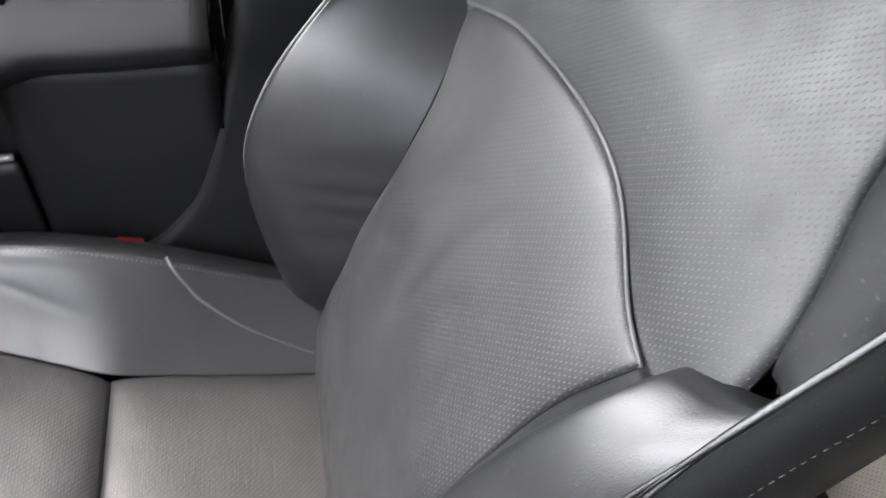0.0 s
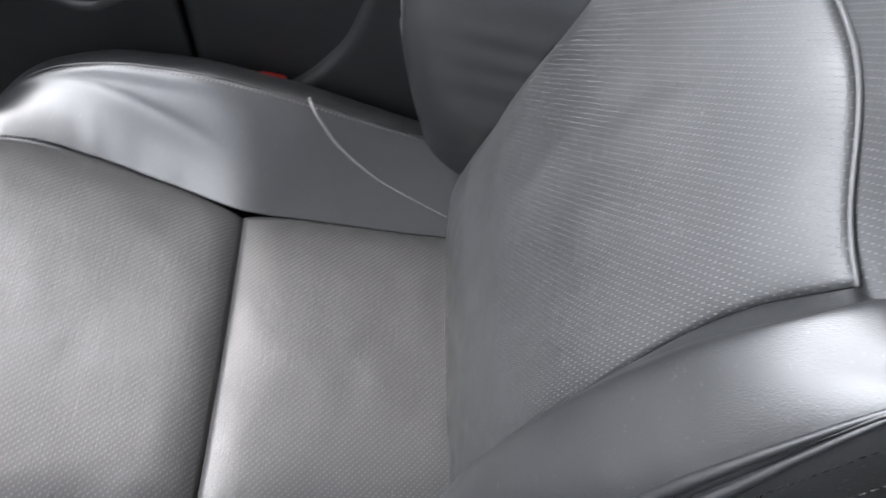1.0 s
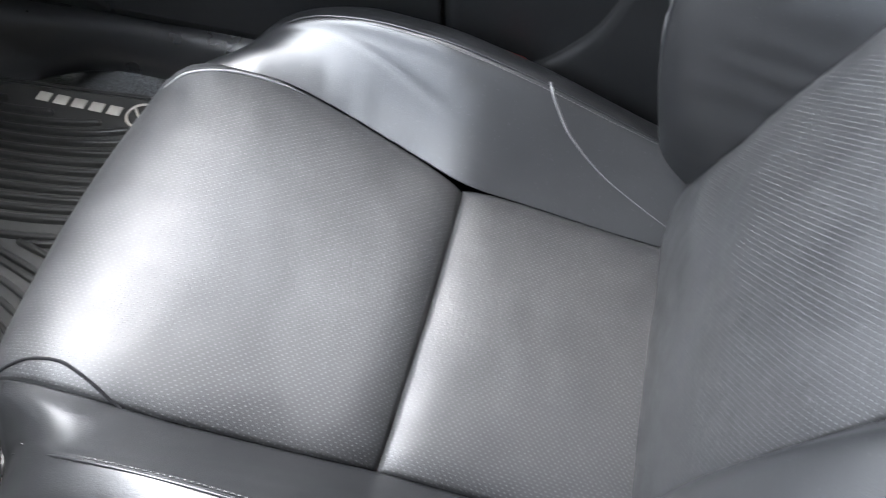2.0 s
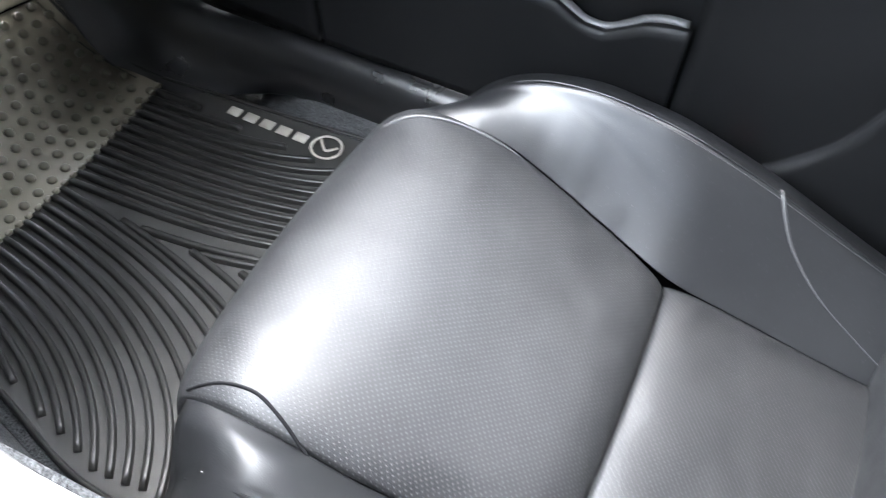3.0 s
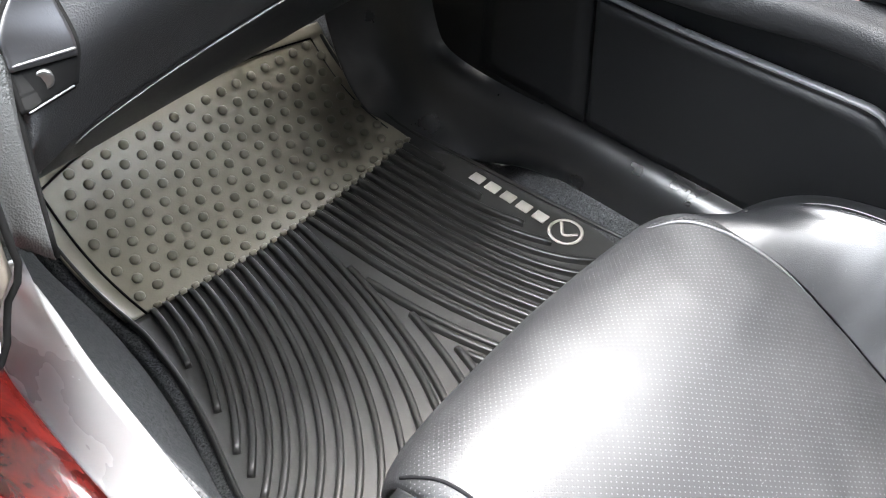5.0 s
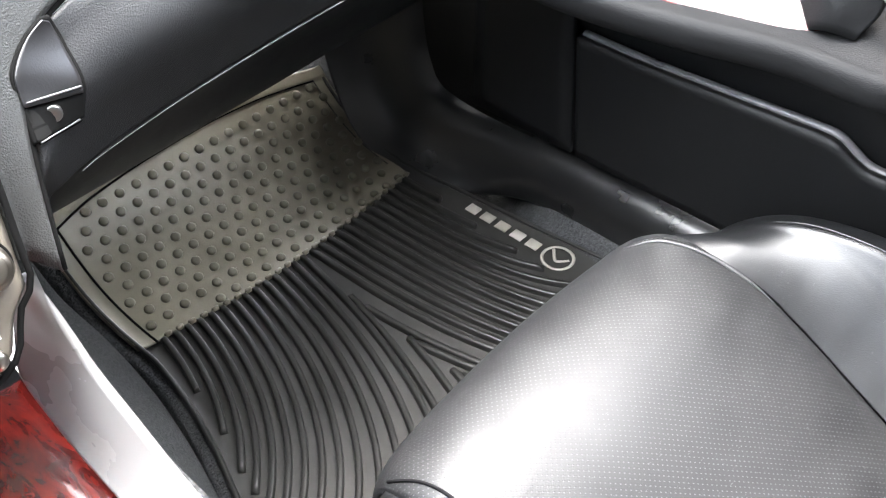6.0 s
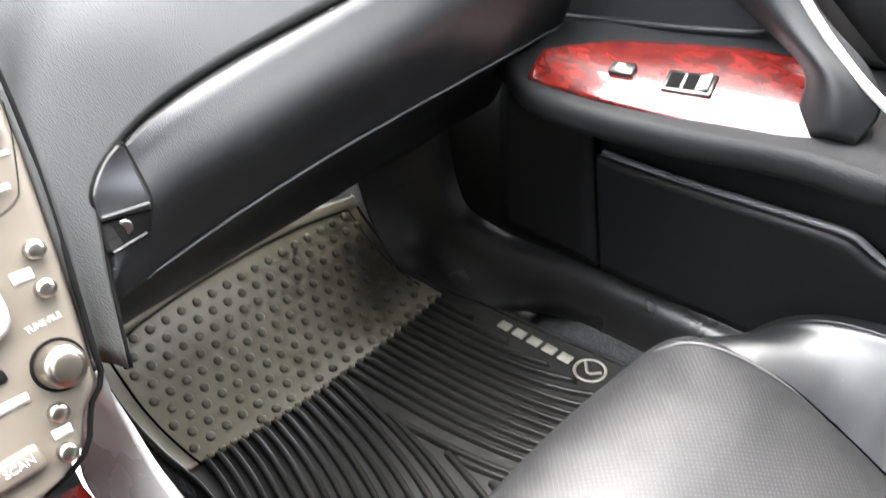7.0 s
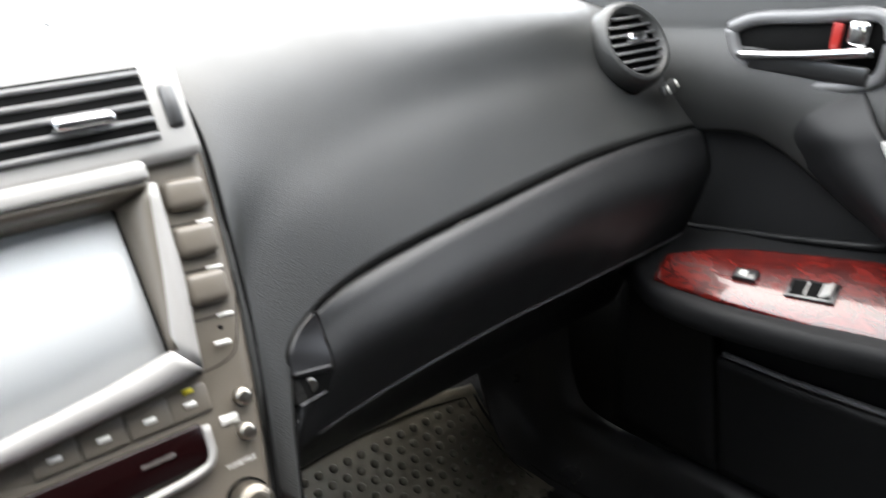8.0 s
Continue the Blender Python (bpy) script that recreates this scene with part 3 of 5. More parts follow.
def near_back(u, v):
    """Lower part of the bolster beside the tunnel; its top edge slants up to the outside and tucks under the panel above."""
    top = 0.546 + 0.062 * min(1, v / 0.8) ** 1.35 - 0.045 * max(0.0, (v - 0.80) / 0.20) ** 1.2
    z = 0.03 + (top - 0.03) * u
    xs = smooth_table(LEAF_NEAR, min(z, 0.548))
    ys = smooth_table(BACK_LINE, z) + 0.001
    low = math.exp(-((z - 0.30) / 0.16) ** 2)
    tuck = math.exp(-(1 - u) * 0.55 / 0.014)
    bulge = (0.034 + 0.018 * low) * (1 - tuck)
    edge = smooth_table(STITCH, z) - 0.001
    p = spline([(xs, ys, z), (xs - 0.016, ys + 0.60 * bulge, z), (xs * 0.45 - 0.272 * 0.55, ys + bulge, z), (-0.288, ys + 0.95 * bulge, z), (-0.309, ys + edge * (1 - 0.8 * tuck), z), (-0.311, ys + (edge - 0.014), z)], v)
    return p + Vector((0, 1, 0)) * (0.0012 * noise.noise((z * 14, v * 5, 7.0)) - 0.004 * tuck)


def side_back(u, v):
    z = 0.03 + 0.85 * u
    ys = smooth_table(BACK_LINE, z) + smooth_table(STITCH, z) - 0.004
    return spline([(-0.311, ys, z), (-0.322, ys - 0.018, z), (-0.328, ys - 0.05, z), (-0.320, ys - 0.098, z)], v)


def near_upper(u, v):
    z = 0.590 + 0.29 * u
    xs = lerp_table(UPPER_NEAR, z)
    ys = smooth_table(BACK_LINE, z)
    rise = 0.020 * (1 - math.exp(-u * 0.3 / 0.02))
    ys -= 0.024 * math.exp(-u * 0.3 / 0.008)
    return spline([(xs, ys - 0.010, z), (xs - 0.008, ys - 0.004 + 0.6 * rise, z), (0.5 * (xs - 0.30), ys - 0.004 + rise, z), (-0.299, ys - 0.002 + 0.8 * rise, z), (-0.312, ys + smooth_table(STITCH, z) - 0.004, z)], v)


part("back_bolster", sheet(fb, 130, 60, 0.005), LEATHER, seat)
part("back_bolster", sheet(near_back, 70, 60, -0.005), LEATHER, seat)
part("back_side", sheet(side_back, 60, 16, -0.005), LEATHER_SIDE, seat)
part("upper_bolster", sheet(near_upper, 40, 24, -0.005), LEATHER_SIDE, seat)
part("piping", tube([Vector(near_upper(k / 12, 0.06)) + Vector((0, 0.001, 0)) for k in range(13)], lambda u: 0.0004 + 0.0018 * min(1, u * 9), 40, 8), LEATHER, seat)
def seam_point(z, off, lift=0.0):
    """On the rounded edge between the bolster's face and its side."""
    return Vector((-0.3105 - off, smooth_table(BACK_LINE, z) + smooth_table(STITCH, z) - 0.9 * off + lift, z))


WELT = [0.06 + 0.029 * k for k in range(20)]
for off in (-0.0045, 0.0045):
    part("seam_welt", tube([seam_point(z, off * min(1, max(0.05, (0.592 - z) / 0.12)), -0.002) for z in WELT], lambda u: 0.0042 - 0.0039 * (max(0, u - 0.72) / 0.28) ** 0.8, 120, 8), LEATHER, seat)
part("piping", tube([seam_point(0.53 + 0.03 * k, 0.0, -0.001) for k in range(12)], lambda u: 0.0003 + 0.0023 * min(1, u * 5), 60, 8), LEATHER, seat)
part("stitching", stitches([seam_point(z, 0.0100, -0.0005) for z in WELT[:-2]], 0.006, 0.0010, (-0.0005, 0, 0)), SEAM, seat)
part("stitching", stitches([Vector(side_back(k / 20, 0.50)) + Vector((-0.0006, 0, 0)) for k in range(2, 19)], 0.006, 0.0010, (0, 0, 0)), SEAM_GREY, seat)
part("piping", tube([Vector(fb((z - 0.03) / 0.85, 0.52)) + Vector((0.0005, 0.001, 0)) for z in (0.04, 0.12, 0.20, 0.28, 0.36, 0.44, 0.52, 0.62, 0.75)], 0.0021, 60, 8), PIPING, seat)
part("backrest_shell", block((0.50, 0.05, 0.82), 0.02, pose(XC, -0.315, 0.47, 27)), LEATHER_SIDE, seat)


# ---- rear bench, of which a corner shows behind the seat ----
bench = thing("rear_bench", "perforated leather rear bench behind the front seat, bright light painted as cream", "rear seat")


def bench_top(u, v):
    x = -1.15 + 1.48 * u
    y = -1.28 + 0.70 * v
    z = 0.29 + 0.012 * math.sin(math.pi * u * 3) ** 2 - 0.10 * max(0, (v - 0.78) / 0.22) ** 3 + 0.004 * noise.noise((x * 6, y * 6, 0))
    return (x, y, z)


part("bench_cushion", sheet(bench_top, 40, 30, 0.02, across_x=True), LEATHER_SUNLIT, bench)
part("bench_front", block((1.48, 0.05, 0.26), 0.015, pose(-0.41, -0.615, 0.085)), LEATHER_SIDE, bench)


# ---- rubber floor mat ----
mat = thing("floor_mat", "black rubber all-weather floor mat with curved ribs and round studs", "floor mat")
PITCH = 0.0246
def ramp(s):
    x = min(max(s / 0.004, 0), 74.999)
    i = int(x)
    q = SLOPE[i].lerp(SLOPE[i + 1], x - i)
    d = (SLOPE[i + 1] - SLOPE[i]).normalized()
    return q, Vector((0, -d.z, d.y))


# the ridge line bends away at its inner end
RIDGE = [(-0.26, 0.868), (-0.21, 0.860), (-0.175, 0.855), (-0.144, 0.850), (-0.095, 0.8435), (-0.047, 0.841), (0.05, 0.8415), (0.10, 0.845), (0.2, 0.853), (0.30, 0.862)]


# the groove along the top of the ramp is arched
TOP = [(-0.245, 0.183), (-0.2236, 0.190), (-0.17, 0.2045), (-0.10, 0.2125), (-0.03, 0.2165), (0.05, 0.2175), (0.12, 0.213), (0.19, 0.202), (0.235, 0.193)]


def mat_point(u, v, flat=True):
    x0 = -0.235 + 0.465 * u
    s0 = lerp_table(RIDGE, x0) - Y0
    top = smooth_table(TOP, x0)
    s = -0.46 + 0.46 * v if flat else s0 + (top + 0.020 - s0) * v
    xa, xb = smooth_table(MAT_LEFT, s), smooth_table(MAT_RIGHT, s)
    x = xa + (xb - xa) * u
    if s < 0:
        p, nrm = Vector((x, Y0 + s, 0)), Vector((0, 0, 1))
    else:
        q, nrm = ramp(s)
        p = Vector((x, Y0 + q.y, q.z))
    e = min(x - xa, xb - x)
    rim = 0.0045 * max(0.0, 1 - e / 0.014) ** 1.5
    return p + nrm * (-0.001 + rim + (0.0025 if s > top + 0.001 else 0.0) + (0.0 if flat else 0.003))


part("mat_base", sheet(mat_point, 90, 60, 0.005), FLOOR_RUBBER, mat)
part("heel_panel", sheet(lambda u, v: mat_point(u, v, False), 90, 70, 0.005), DUSTY_RUBBER, mat, "dusty studded rubber ramp")
for s0, s1, side in ((-0.45, 0.20, 0), (-0.45, 0.212, 1)):
    table = MAT_LEFT if side == 0 else MAT_RIGHT
    pts = []
    for k in range(24):
        s = s0 + (s1 - s0) * k / 23
        x = smooth_table(table, s) + (0.002 if side == 0 else -0.003)
        q = ramp(s)[0] if s > 0 else Vector((0, s, 0))
        pts.append((x, Y0 + q.y, q.z + 0.005))
    part("rim", tube(pts, 0.003, 60, 6), RUBBER, mat)
def on_heel(x, s, lift=0.0026):
    if s < 0:
        return Vector((x, Y0 + s, lift))
    q, nrm = ramp(s)
    return Vector((x, Y0 + q.y, q.z)) + nrm * lift


part("groove", tube([on_heel(x, smooth_table(TOP, x)) for x in (-0.2215, -0.19, -0.16, -0.1, -0.04, 0.03, 0.1, 0.15, 0.202)], 0.0016, 50, 6), GAP_SHADE, mat)
part("groove", tube([on_heel(smooth_table(MAT_LEFT, s) + 0.022, s) for s in (-0.002, 0.03, 0.07, 0.11, 0.15, 0.19)], 0.0016, 30, 6), GAP_SHADE, mat)
part("groove", tube([on_heel(smooth_table(MAT_RIGHT, s) - 0.020, s) for s in (0.03, 0.07, 0.11, 0.15, 0.202)], 0.0010, 30, 6), RUBBER, mat)

# studs on the ramp, a triangular lattice
stud = turned([(0.0066, -0.001), (0.0064, 0.0012), (0.0055, 0.0026), (0.0035, 0.0035), (0.001, 0.0038)], 14)
stud_mesh = bpy.data.meshes.new("stud")
stud.to_mesh(stud_mesh)
stud.free()
stud_mesh.materials.append(STUD_RUBBER)
stud_mesh.polygons.foreach_set("use_smooth", [True] * len(stud_mesh.polygons))
for r in range(10):
    q, nrm = ramp(0.193 - 0.0213 * r)
    q = q + nrm * 0.003 + (Vector((0, -0.0017, 0)) if r == 9 else Vector((0, 0, 0)))
    for i in range(-4, 16):
        x = -0.1545 + PITCH * (i + 0.5 * (r % 2))
        if -0.208 < x < 0.203 and (r < 9 or x > -0.135) and (r > 0 or -0.18 < x < 0.19):
            ob = new("stud", stud_mesh)
            ob.parent = mat
            ob.matrix_basis = Matrix.Translation((x, Y0 + q.y, q.z)) @ nrm.to_track_quat('Z', 'Y').to_matrix().to_4x4()

# ribs: each leaves the ridge line and bends out to its side
def rib(points):
    bm = bmesh.new()
    line = curve(points, 30)
    rings = []
    for i, q in enumerate(line):
        d = (line[min(i + 1, 29)] - line[max(i - 1, 0)]).normalized()
        a = Vector((d.y, -d.x, 0))
        h = 0.0072 if 0 < i < 29 else 0.005
        rings.append([bm.verts.new(q + a * w + Vector((0, 0, z))) for w, z in ((-0.0040, -0.001), (-0.0034, h * 0.85), (-0.0022, h), (0.0022, h), (0.0034, h * 0.85), (0.0040, -0.001))])
    for a, b in zip(rings, rings[1:]):
        for k in range(5):
            bm.faces.new((a[k], b[k], b[k + 1], a[k + 1]))
    bm.faces.new(rings[0])
    bm.faces.new(list(reversed(rings[-1])))
    return bm


def rib_path(x0, y0, side):
    """A rib heads to the seat and turns outward, the more the further out it lies."""
    pts, x, y, gone = [], x0, y0, 0.0
    while y > 0.40 and gone < 0.6:
        pts.append((x, y, 0.0))
        out, d = max(0.0, x * side), Y0 - 0.01 - y
        if side < 0:
            a = radians(7 + d * (25 + 560 * out))
        else:
            a = math.atan(0.02 + d * d * (3.2 + 900 * max(0.0, out - 0.10) ** 2.24))
        x += side * math.sin(a) * 0.012
        y -= math.cos(a) * 0.012
        gone += 0.012
    return pts


def inside(p, side):
    if side < 0:
        return p[0] > smooth_table(MAT_LEFT, p[1] - Y0) + 0.016
    if p[0] > smooth_table(MAT_RIGHT, p[1] - Y0) - 0.022:
        return False
    return not (p[0] > 0.200 and 0.560 < p[1] < 0.775)


RIB_STEP, RIB_FIRST = 0.01578, -0.204
for k in range(27):
    x0 = RIB_FIRST + RIB_STEP * k
    side = -1 if k < 14 else 1
    keep = []
    for p in rib_path(x0, lerp_table(RIDGE, x0) - 0.001, side):
        if not inside(p, side):
            break
        keep.append(p)
    if len(keep) > 2:
        part("rib", rib(keep), RUBBER, mat)
for y0, drop in ((0.742, 0.028), (0.640, 0.012), (0.570, 0.012), (0.505, 0.012)):
    for side in (-1, 1):
        keep = []
        for p in rib_path(-0.005, y0 - (drop if side > 0 else 0), side):
            if not inside(p, side):
                break
            keep.append(p)
        if len(keep) > 2:
            part("rib", rib(keep), RUBBER, mat)
# toothed ridge line
for k in range(27):
    x = RIB_FIRST + RIB_STEP * (k + 0.5)
    part("tooth", block((0.0095, 0.005, 0.007), 0.0012, pose(x, lerp_table(RIDGE, x) + 0.001, 0.0035), 1), DUSTY_RUBBER, mat)

# emblem near the outer edge: a ring with a bent stroke, and plain bars
ring = tube([(0.226 + 0.021 * math.cos(a), 0.589 + 0.021 * math.sin(a), 0.001) for a in [2 * math.pi * k / 24 for k in range(25)]], 0.0022, 49, 6, flat=0.6)
part("emblem_ring", ring, EMBLEM, mat, "worn pale grey ring emblem")
part("emblem_stroke", tube([(0.236, 0.603, 0.001), (0.221, 0.590, 0.001), (0.222, 0.584, 0.001), (0.232, 0.575, 0.001)], 0.0022, 20, 6, flat=0.6), EMBLEM, mat)
for k in range(5):
    part("emblem_bar", block((0.016, 0.019, 0.002), 0.0006, pose(0.2255, 0.629 + 0.0265 * k, 0.0008), 1), EMBLEM, mat, "worn pale grey bar of lettering")


# ---- sill beside the mat ----
sill = thing("door_sill_trim", "black plastic door sill trim, shiny rounded top", "sill trim", kind="structure")


# the trim runs level beside the seat and sweeps up at the front of the footwell
SILL_RUN = curve([(0, y, z) for y, z in ((-0.12, 0.0), (0.15, 0.0), (0.40, 0.0), (0.62, 0.0), (0.78, 0.0), (0.88, 0.008), (0.945, 0.045), (0.982, 0.11), (1.0, 0.20), (1.005, 0.36))], 121)
SILL_REAR = curve([(x, 0, h) for x, h in ((0.290, 0.010), (0.284, 0.026), (0.281, 0.046), (0.283, 0.068), (0.291, 0.087), (0.303, 0.096), (0.318, 0.099), (0.340, 0.090))], 41)
SILL_FRONT = curve([(x, 0, h) for x, h in ((0.208, -0.012), (0.232, 0.000), (0.254, 0.017), (0.270, 0.042), (0.280, 0.067), (0.290, 0.085), (0.302, 0.094), (0.318, 0.104))], 41)


def sill_point(u, v):
    i = round(u * 120)
    p = SILL_RUN[i]
    d = (SILL_RUN[min(i + 1, 120)] - SILL_RUN[max(i - 1, 0)]).normalized()
    w = min(1.0, max(0.0, (p.y - 0.66) / 0.22))
    q = SILL_REAR[round(v * 40)].lerp(SILL_FRONT[round(v * 40)], w * w * (3 - 2 * w))
    return Vector((q.x, p.y, p.z)) + Vector((0, -d.z, d.y)) * q.z


part("sill_cover", sheet(sill_point, 121, 41, 0.004), SATIN_BLACK, sill)


def kick(u, v):
    return (0.314 - 0.02 * max(0, u - 0.5) * v, 0.70 + 0.42 * u, 0.03 + 0.47 * v)


tagged(part("kick_panel", sheet(kick, 20, 20, 0.01), DOOR_BLACK), "black plastic kick panel beside the footwell", "trim", kind="structure")


# ---- passenger door ----
door = thing("passenger_door", "black car door with map pocket, armrest and red wood trim", "car door")


def door_lower(u, v):
    y = -0.030 + 0.730 * u
    z = 0.118 + 0.302 * v
    return (0.305 + 0.012 * (1 - v), y, z)


part("lower_panel", sheet(door_lower, 30, 14, 0.02), DOOR_BLACK, door)
LIP = [(0.622, 0.300), (0.534, 0.299), (0.42, 0.303), (0.345, 0.306), (0.325, 0.304), (0.308, 0.295), (0.292, 0.287), (0.268, 0.287), (0.245, 0.300), (0.232, 0.309), (0.212, 0.316), (0.190, 0.317)]


def pocket(u, v):
    y = 0.185 + 0.440 * u
    z1 = smooth_table(sorted(LIP), y) if not 0.22 < y < 0.36 else lerp_table(sorted(LIP), y)
    return (0.270 + 0.030 * (1 - v), y, 0.116 + (z1 - 0.116) * v)


part("map_pocket", sheet(pocket, 80, 14, 0.008), DOOR_BLACK, door, "black plastic map pocket")
part("pocket_lip", tube([(0.274, y, z) for y, z in LIP], 0.0048, 90, 8), LIP_GREY, door, "black plastic pocket lip, highlight put in as grey")


def door_front(u, v):
    y = 0.632 + 0.165 * u
    return (0.266 + 0.036 * (1 - v) + 0.040 * u * v, y, 0.116 + 0.246 * v)


part("front_panel", sheet(door_front, 8, 14, 0.01), DOOR_BLACK, door)


def door_rear(u, v):
    y = -0.030 + 0.212 * u
    return (0.272 + 0.03 * (1 - v), y, 0.116 + 0.318 * v)


part("rear_panel", sheet(door_rear, 12, 14, 0.01), DOOR_BLACK, door)

# armrest: sections from front to rear
ARM = []
for y, xi, zi, xo, zo in ((0.80, 0.240, 0.425, 0.315, 0.436), (0.700, 0.192, 0.420, 0.318, 0.436), (0.640, 0.160, 0.416, 0.318, 0.448), (0.560, 0.158, 0.416, 0.32, 0.456), (0.470, 0.168, 0.418, 0.325, 0.470), (0.370, 0.188, 0.420, 0.325, 0.475), (0.29, 0.186, 0.422, 0.325, 0.470), (0.22, 0.205, 0.432, 0.325, 0.468)):
    ARM.append([(xo, y, zo), (0.5 * (xi + xo), y, 0.5 * (zi + zo) + 0.001), (xi + 0.008, y, zi + 0.002), (xi + 0.0005, y, zi + 0.0005), (xi - 0.0015, y, zi - 0.004), (xi + 0.001, y, zi - 0.019), (xi + 0.022, y, zi - 0.025), (0.298, y, zi - 0.030)])
for y, up in ((0.15, 0.0), (0.06, 0.005), (-0.03, 0.010)):
    ARM.append([(0.325, y, 0.512 + up), (0.290, y, 0.498 + up), (0.260, y, 0.474 + up), (0.245, y, 0.456 + up), (0.2455, y, 0.448 + up), (0.250, y, 0.438 + up), (0.264, y, 0.426 + up), (0.298, y, 0.422 + up)])
part("armrest", sheet(across(list(zip(*ARM)), 41), 41, 60, 0.006), ARM_BLACK, door)
for k, (x, z) in enumerate(((0.2555, 0.4705), (0.2635, 0.4765))):
    part("stitching", stitches([(x - 0.008, 0.20, z - 0.006), (x, 0.15, z), (x, 0.06, z + 0.005), (x, -0.03, z + 0.010)], 0.005, 0.0016), SEAM_GREY, door)
part("armrest_seam", tube([(0.251, 0.20, 0.4675), (0.2595, 0.15, 0.4735), (0.2595, 0.06, 0.4785), (0.2595, -0.03, 0.4835)], 0.0012, 20, 5), SEAM, door)
part("armrest_ridge", tube([(0.268, 0.19, 0.409), (0.268, 0.08, 0.4185), (0.268, -0.028, 0.428)], 0.003, 20, 6), SATIN_BLACK, door)

# red wood trim on the armrest
WOOD_NEAR = [(0.655, 0.172), (0.62, 0.168), (0.566, 0.168), (0.479, 0.178), (0.373, 0.199), (0.36, 0.202)]
WOOD_FAR = [(0.655, 0.186), (0.64, 0.215), (0.60, 0.245), (0.50, 0.262), (0.42, 0.270), (0.36, 0.272)]


def wood_top(u, v):
    y = 0.360 + 0.295 * u
    xa, xb = lerp_table(sorted(WOOD_NEAR), y), smooth_table(sorted(WOOD_FAR), y)
    x = xa + (xb - xa) * v
    rise = 0.020 + 0.024 * min(1, (0.655 - y) / 0.20)
    return (x, y, 0.4225 + rise * v + 0.003 * math.sin(math.pi * v) + 0.003 * (1 - math.exp(-v * 12)))


part("wood_trim", sheet(wood_top, 40, 20, 0.004), WOOD, door, "glossy red burl wood trim")
# switches set into the wood: a bezel with a scooped rocker, and a small lock switch
def on_wood(y, x, lift=0.0):
    xa, xb = lerp_table(sorted(WOOD_NEAR), y), smooth_table(sorted(WOOD_FAR), y)
    p = Vector(wood_top((y - 0.360) / 0.295, (x - xa) / (xb - xa)))
    return p + Vector((-0.40, 0, 0.91)) * (0.004 + lift)


SW = Vector((0.211, 0.491, 0))
sw_m = Matrix.Translation(on_wood(SW.y, SW.x)) @ Euler((0, radians(-24), 0)).to_matrix().to_4x4() @ Matrix.Rotation(radians(10), 4, 'Z')
part("switch_bezel", block((0.027, 0.049, 0.004), 0.0016, sw_m @ pose(0, 0, 0.0006)), SATIN_BLACK, door)
part("switch_well", block((0.021, 0.042, 0.002), 0.0008, sw_m @ pose(0, 0, 0.0020)), GAP_SHADE, door)
part("window_switch", sheet(lambda u, v: sw_m @ Vector((-0.0095 + 0.019 * v, -0.0195 + 0.026 * u, 0.0035 + 0.0045 * (1 - u) ** 2 - 0.002 * math.sin(math.pi * u))), 14, 6, -0.003), SILVER, door, "grey rocker window switch")
lk_m = Matrix.Translation(on_wood(0.561, 0.204)) @ Euler((0, radians(-22), 0)).to_matrix().to_4x4() @ Matrix.Rotation(radians(8), 4, 'Z')
lk = part("lock_switch", block((0.016, 0.026, 0.008), 0.0022, lk_m @ pose(0, 0, 0.002)), SATIN_BLACK, door)
part("print", block((0.008, 0.008, 0.0005), 0, lk_m @ pose(0, 0.002, 0.0062)), WHITE_PRINT, lk)

# pull handle: a panel that sweeps down from the upper door to a bulb on the armrest, with a silver strip at its edge
GRIP_F = [(0.306, 0.640, 0.625), (0.292, 0.600, 0.584), (0.286, 0.560, 0.560), (0.280, 0.520, 0.530), (0.262, 0.450, 0.497), (0.238, 0.397, 0.475), (0.222, 0.389, 0.447), (0.207, 0.376, 0.428)]
GRIP_G = [(0.304, 0.520, 0.665), (0.262, 0.475, 0.612), (0.252, 0.455, 0.592), (0.243, 0.430, 0.566), (0.237, 0.392, 0.530), (0.232, 0.342, 0.495), (0.222, 0.321, 0.464), (0.206, 0.330, 0.436)]
GRIP_M = [((a[0] + b[0]) / 2 - (0.0, 0.012, 0.014, 0.018, 0.021, 0.024, 0.020, 0.006)[k], (a[1] + b[1]) / 2, (a[2] + b[2]) / 2 + 0.006 * k / 7) for k, (a, b) in enumerate(zip(GRIP_F, GRIP_G))]
part("pull_handle", sheet(across([GRIP_F, GRIP_M, GRIP_G], 40), 40, 24, 0.010), DOOR_BLACK, door, "black pull handle, bulbous at its foot")
part("handle_strip", tube([(0.252, 0.458, 0.600), (0.250, 0.454, 0.592), (0.241, 0.430, 0.565), (0.234, 0.396, 0.528), (0.224, 0.347, 0.489), (0.218, 0.30, 0.462), (0.214, 0.25, 0.448)], 0.0045, 50, 8), SILVER, door, "silver strip along the pull handle")
part("grip_hollow", prism([(0.455, 0.590), (0.43, 0.565), (0.397, 0.53), (0.35, 0.49), (0.31, 0.465), (0.15, 0.455), (0.15, 0.602), (0.43, 0.606)], 0.006, Matrix(((0, 0, 1, 0.274), (1, 0, 0, 0), (0, 1, 0, 0), (0, 0, 0, 1)))), GAP_SHADE, door)

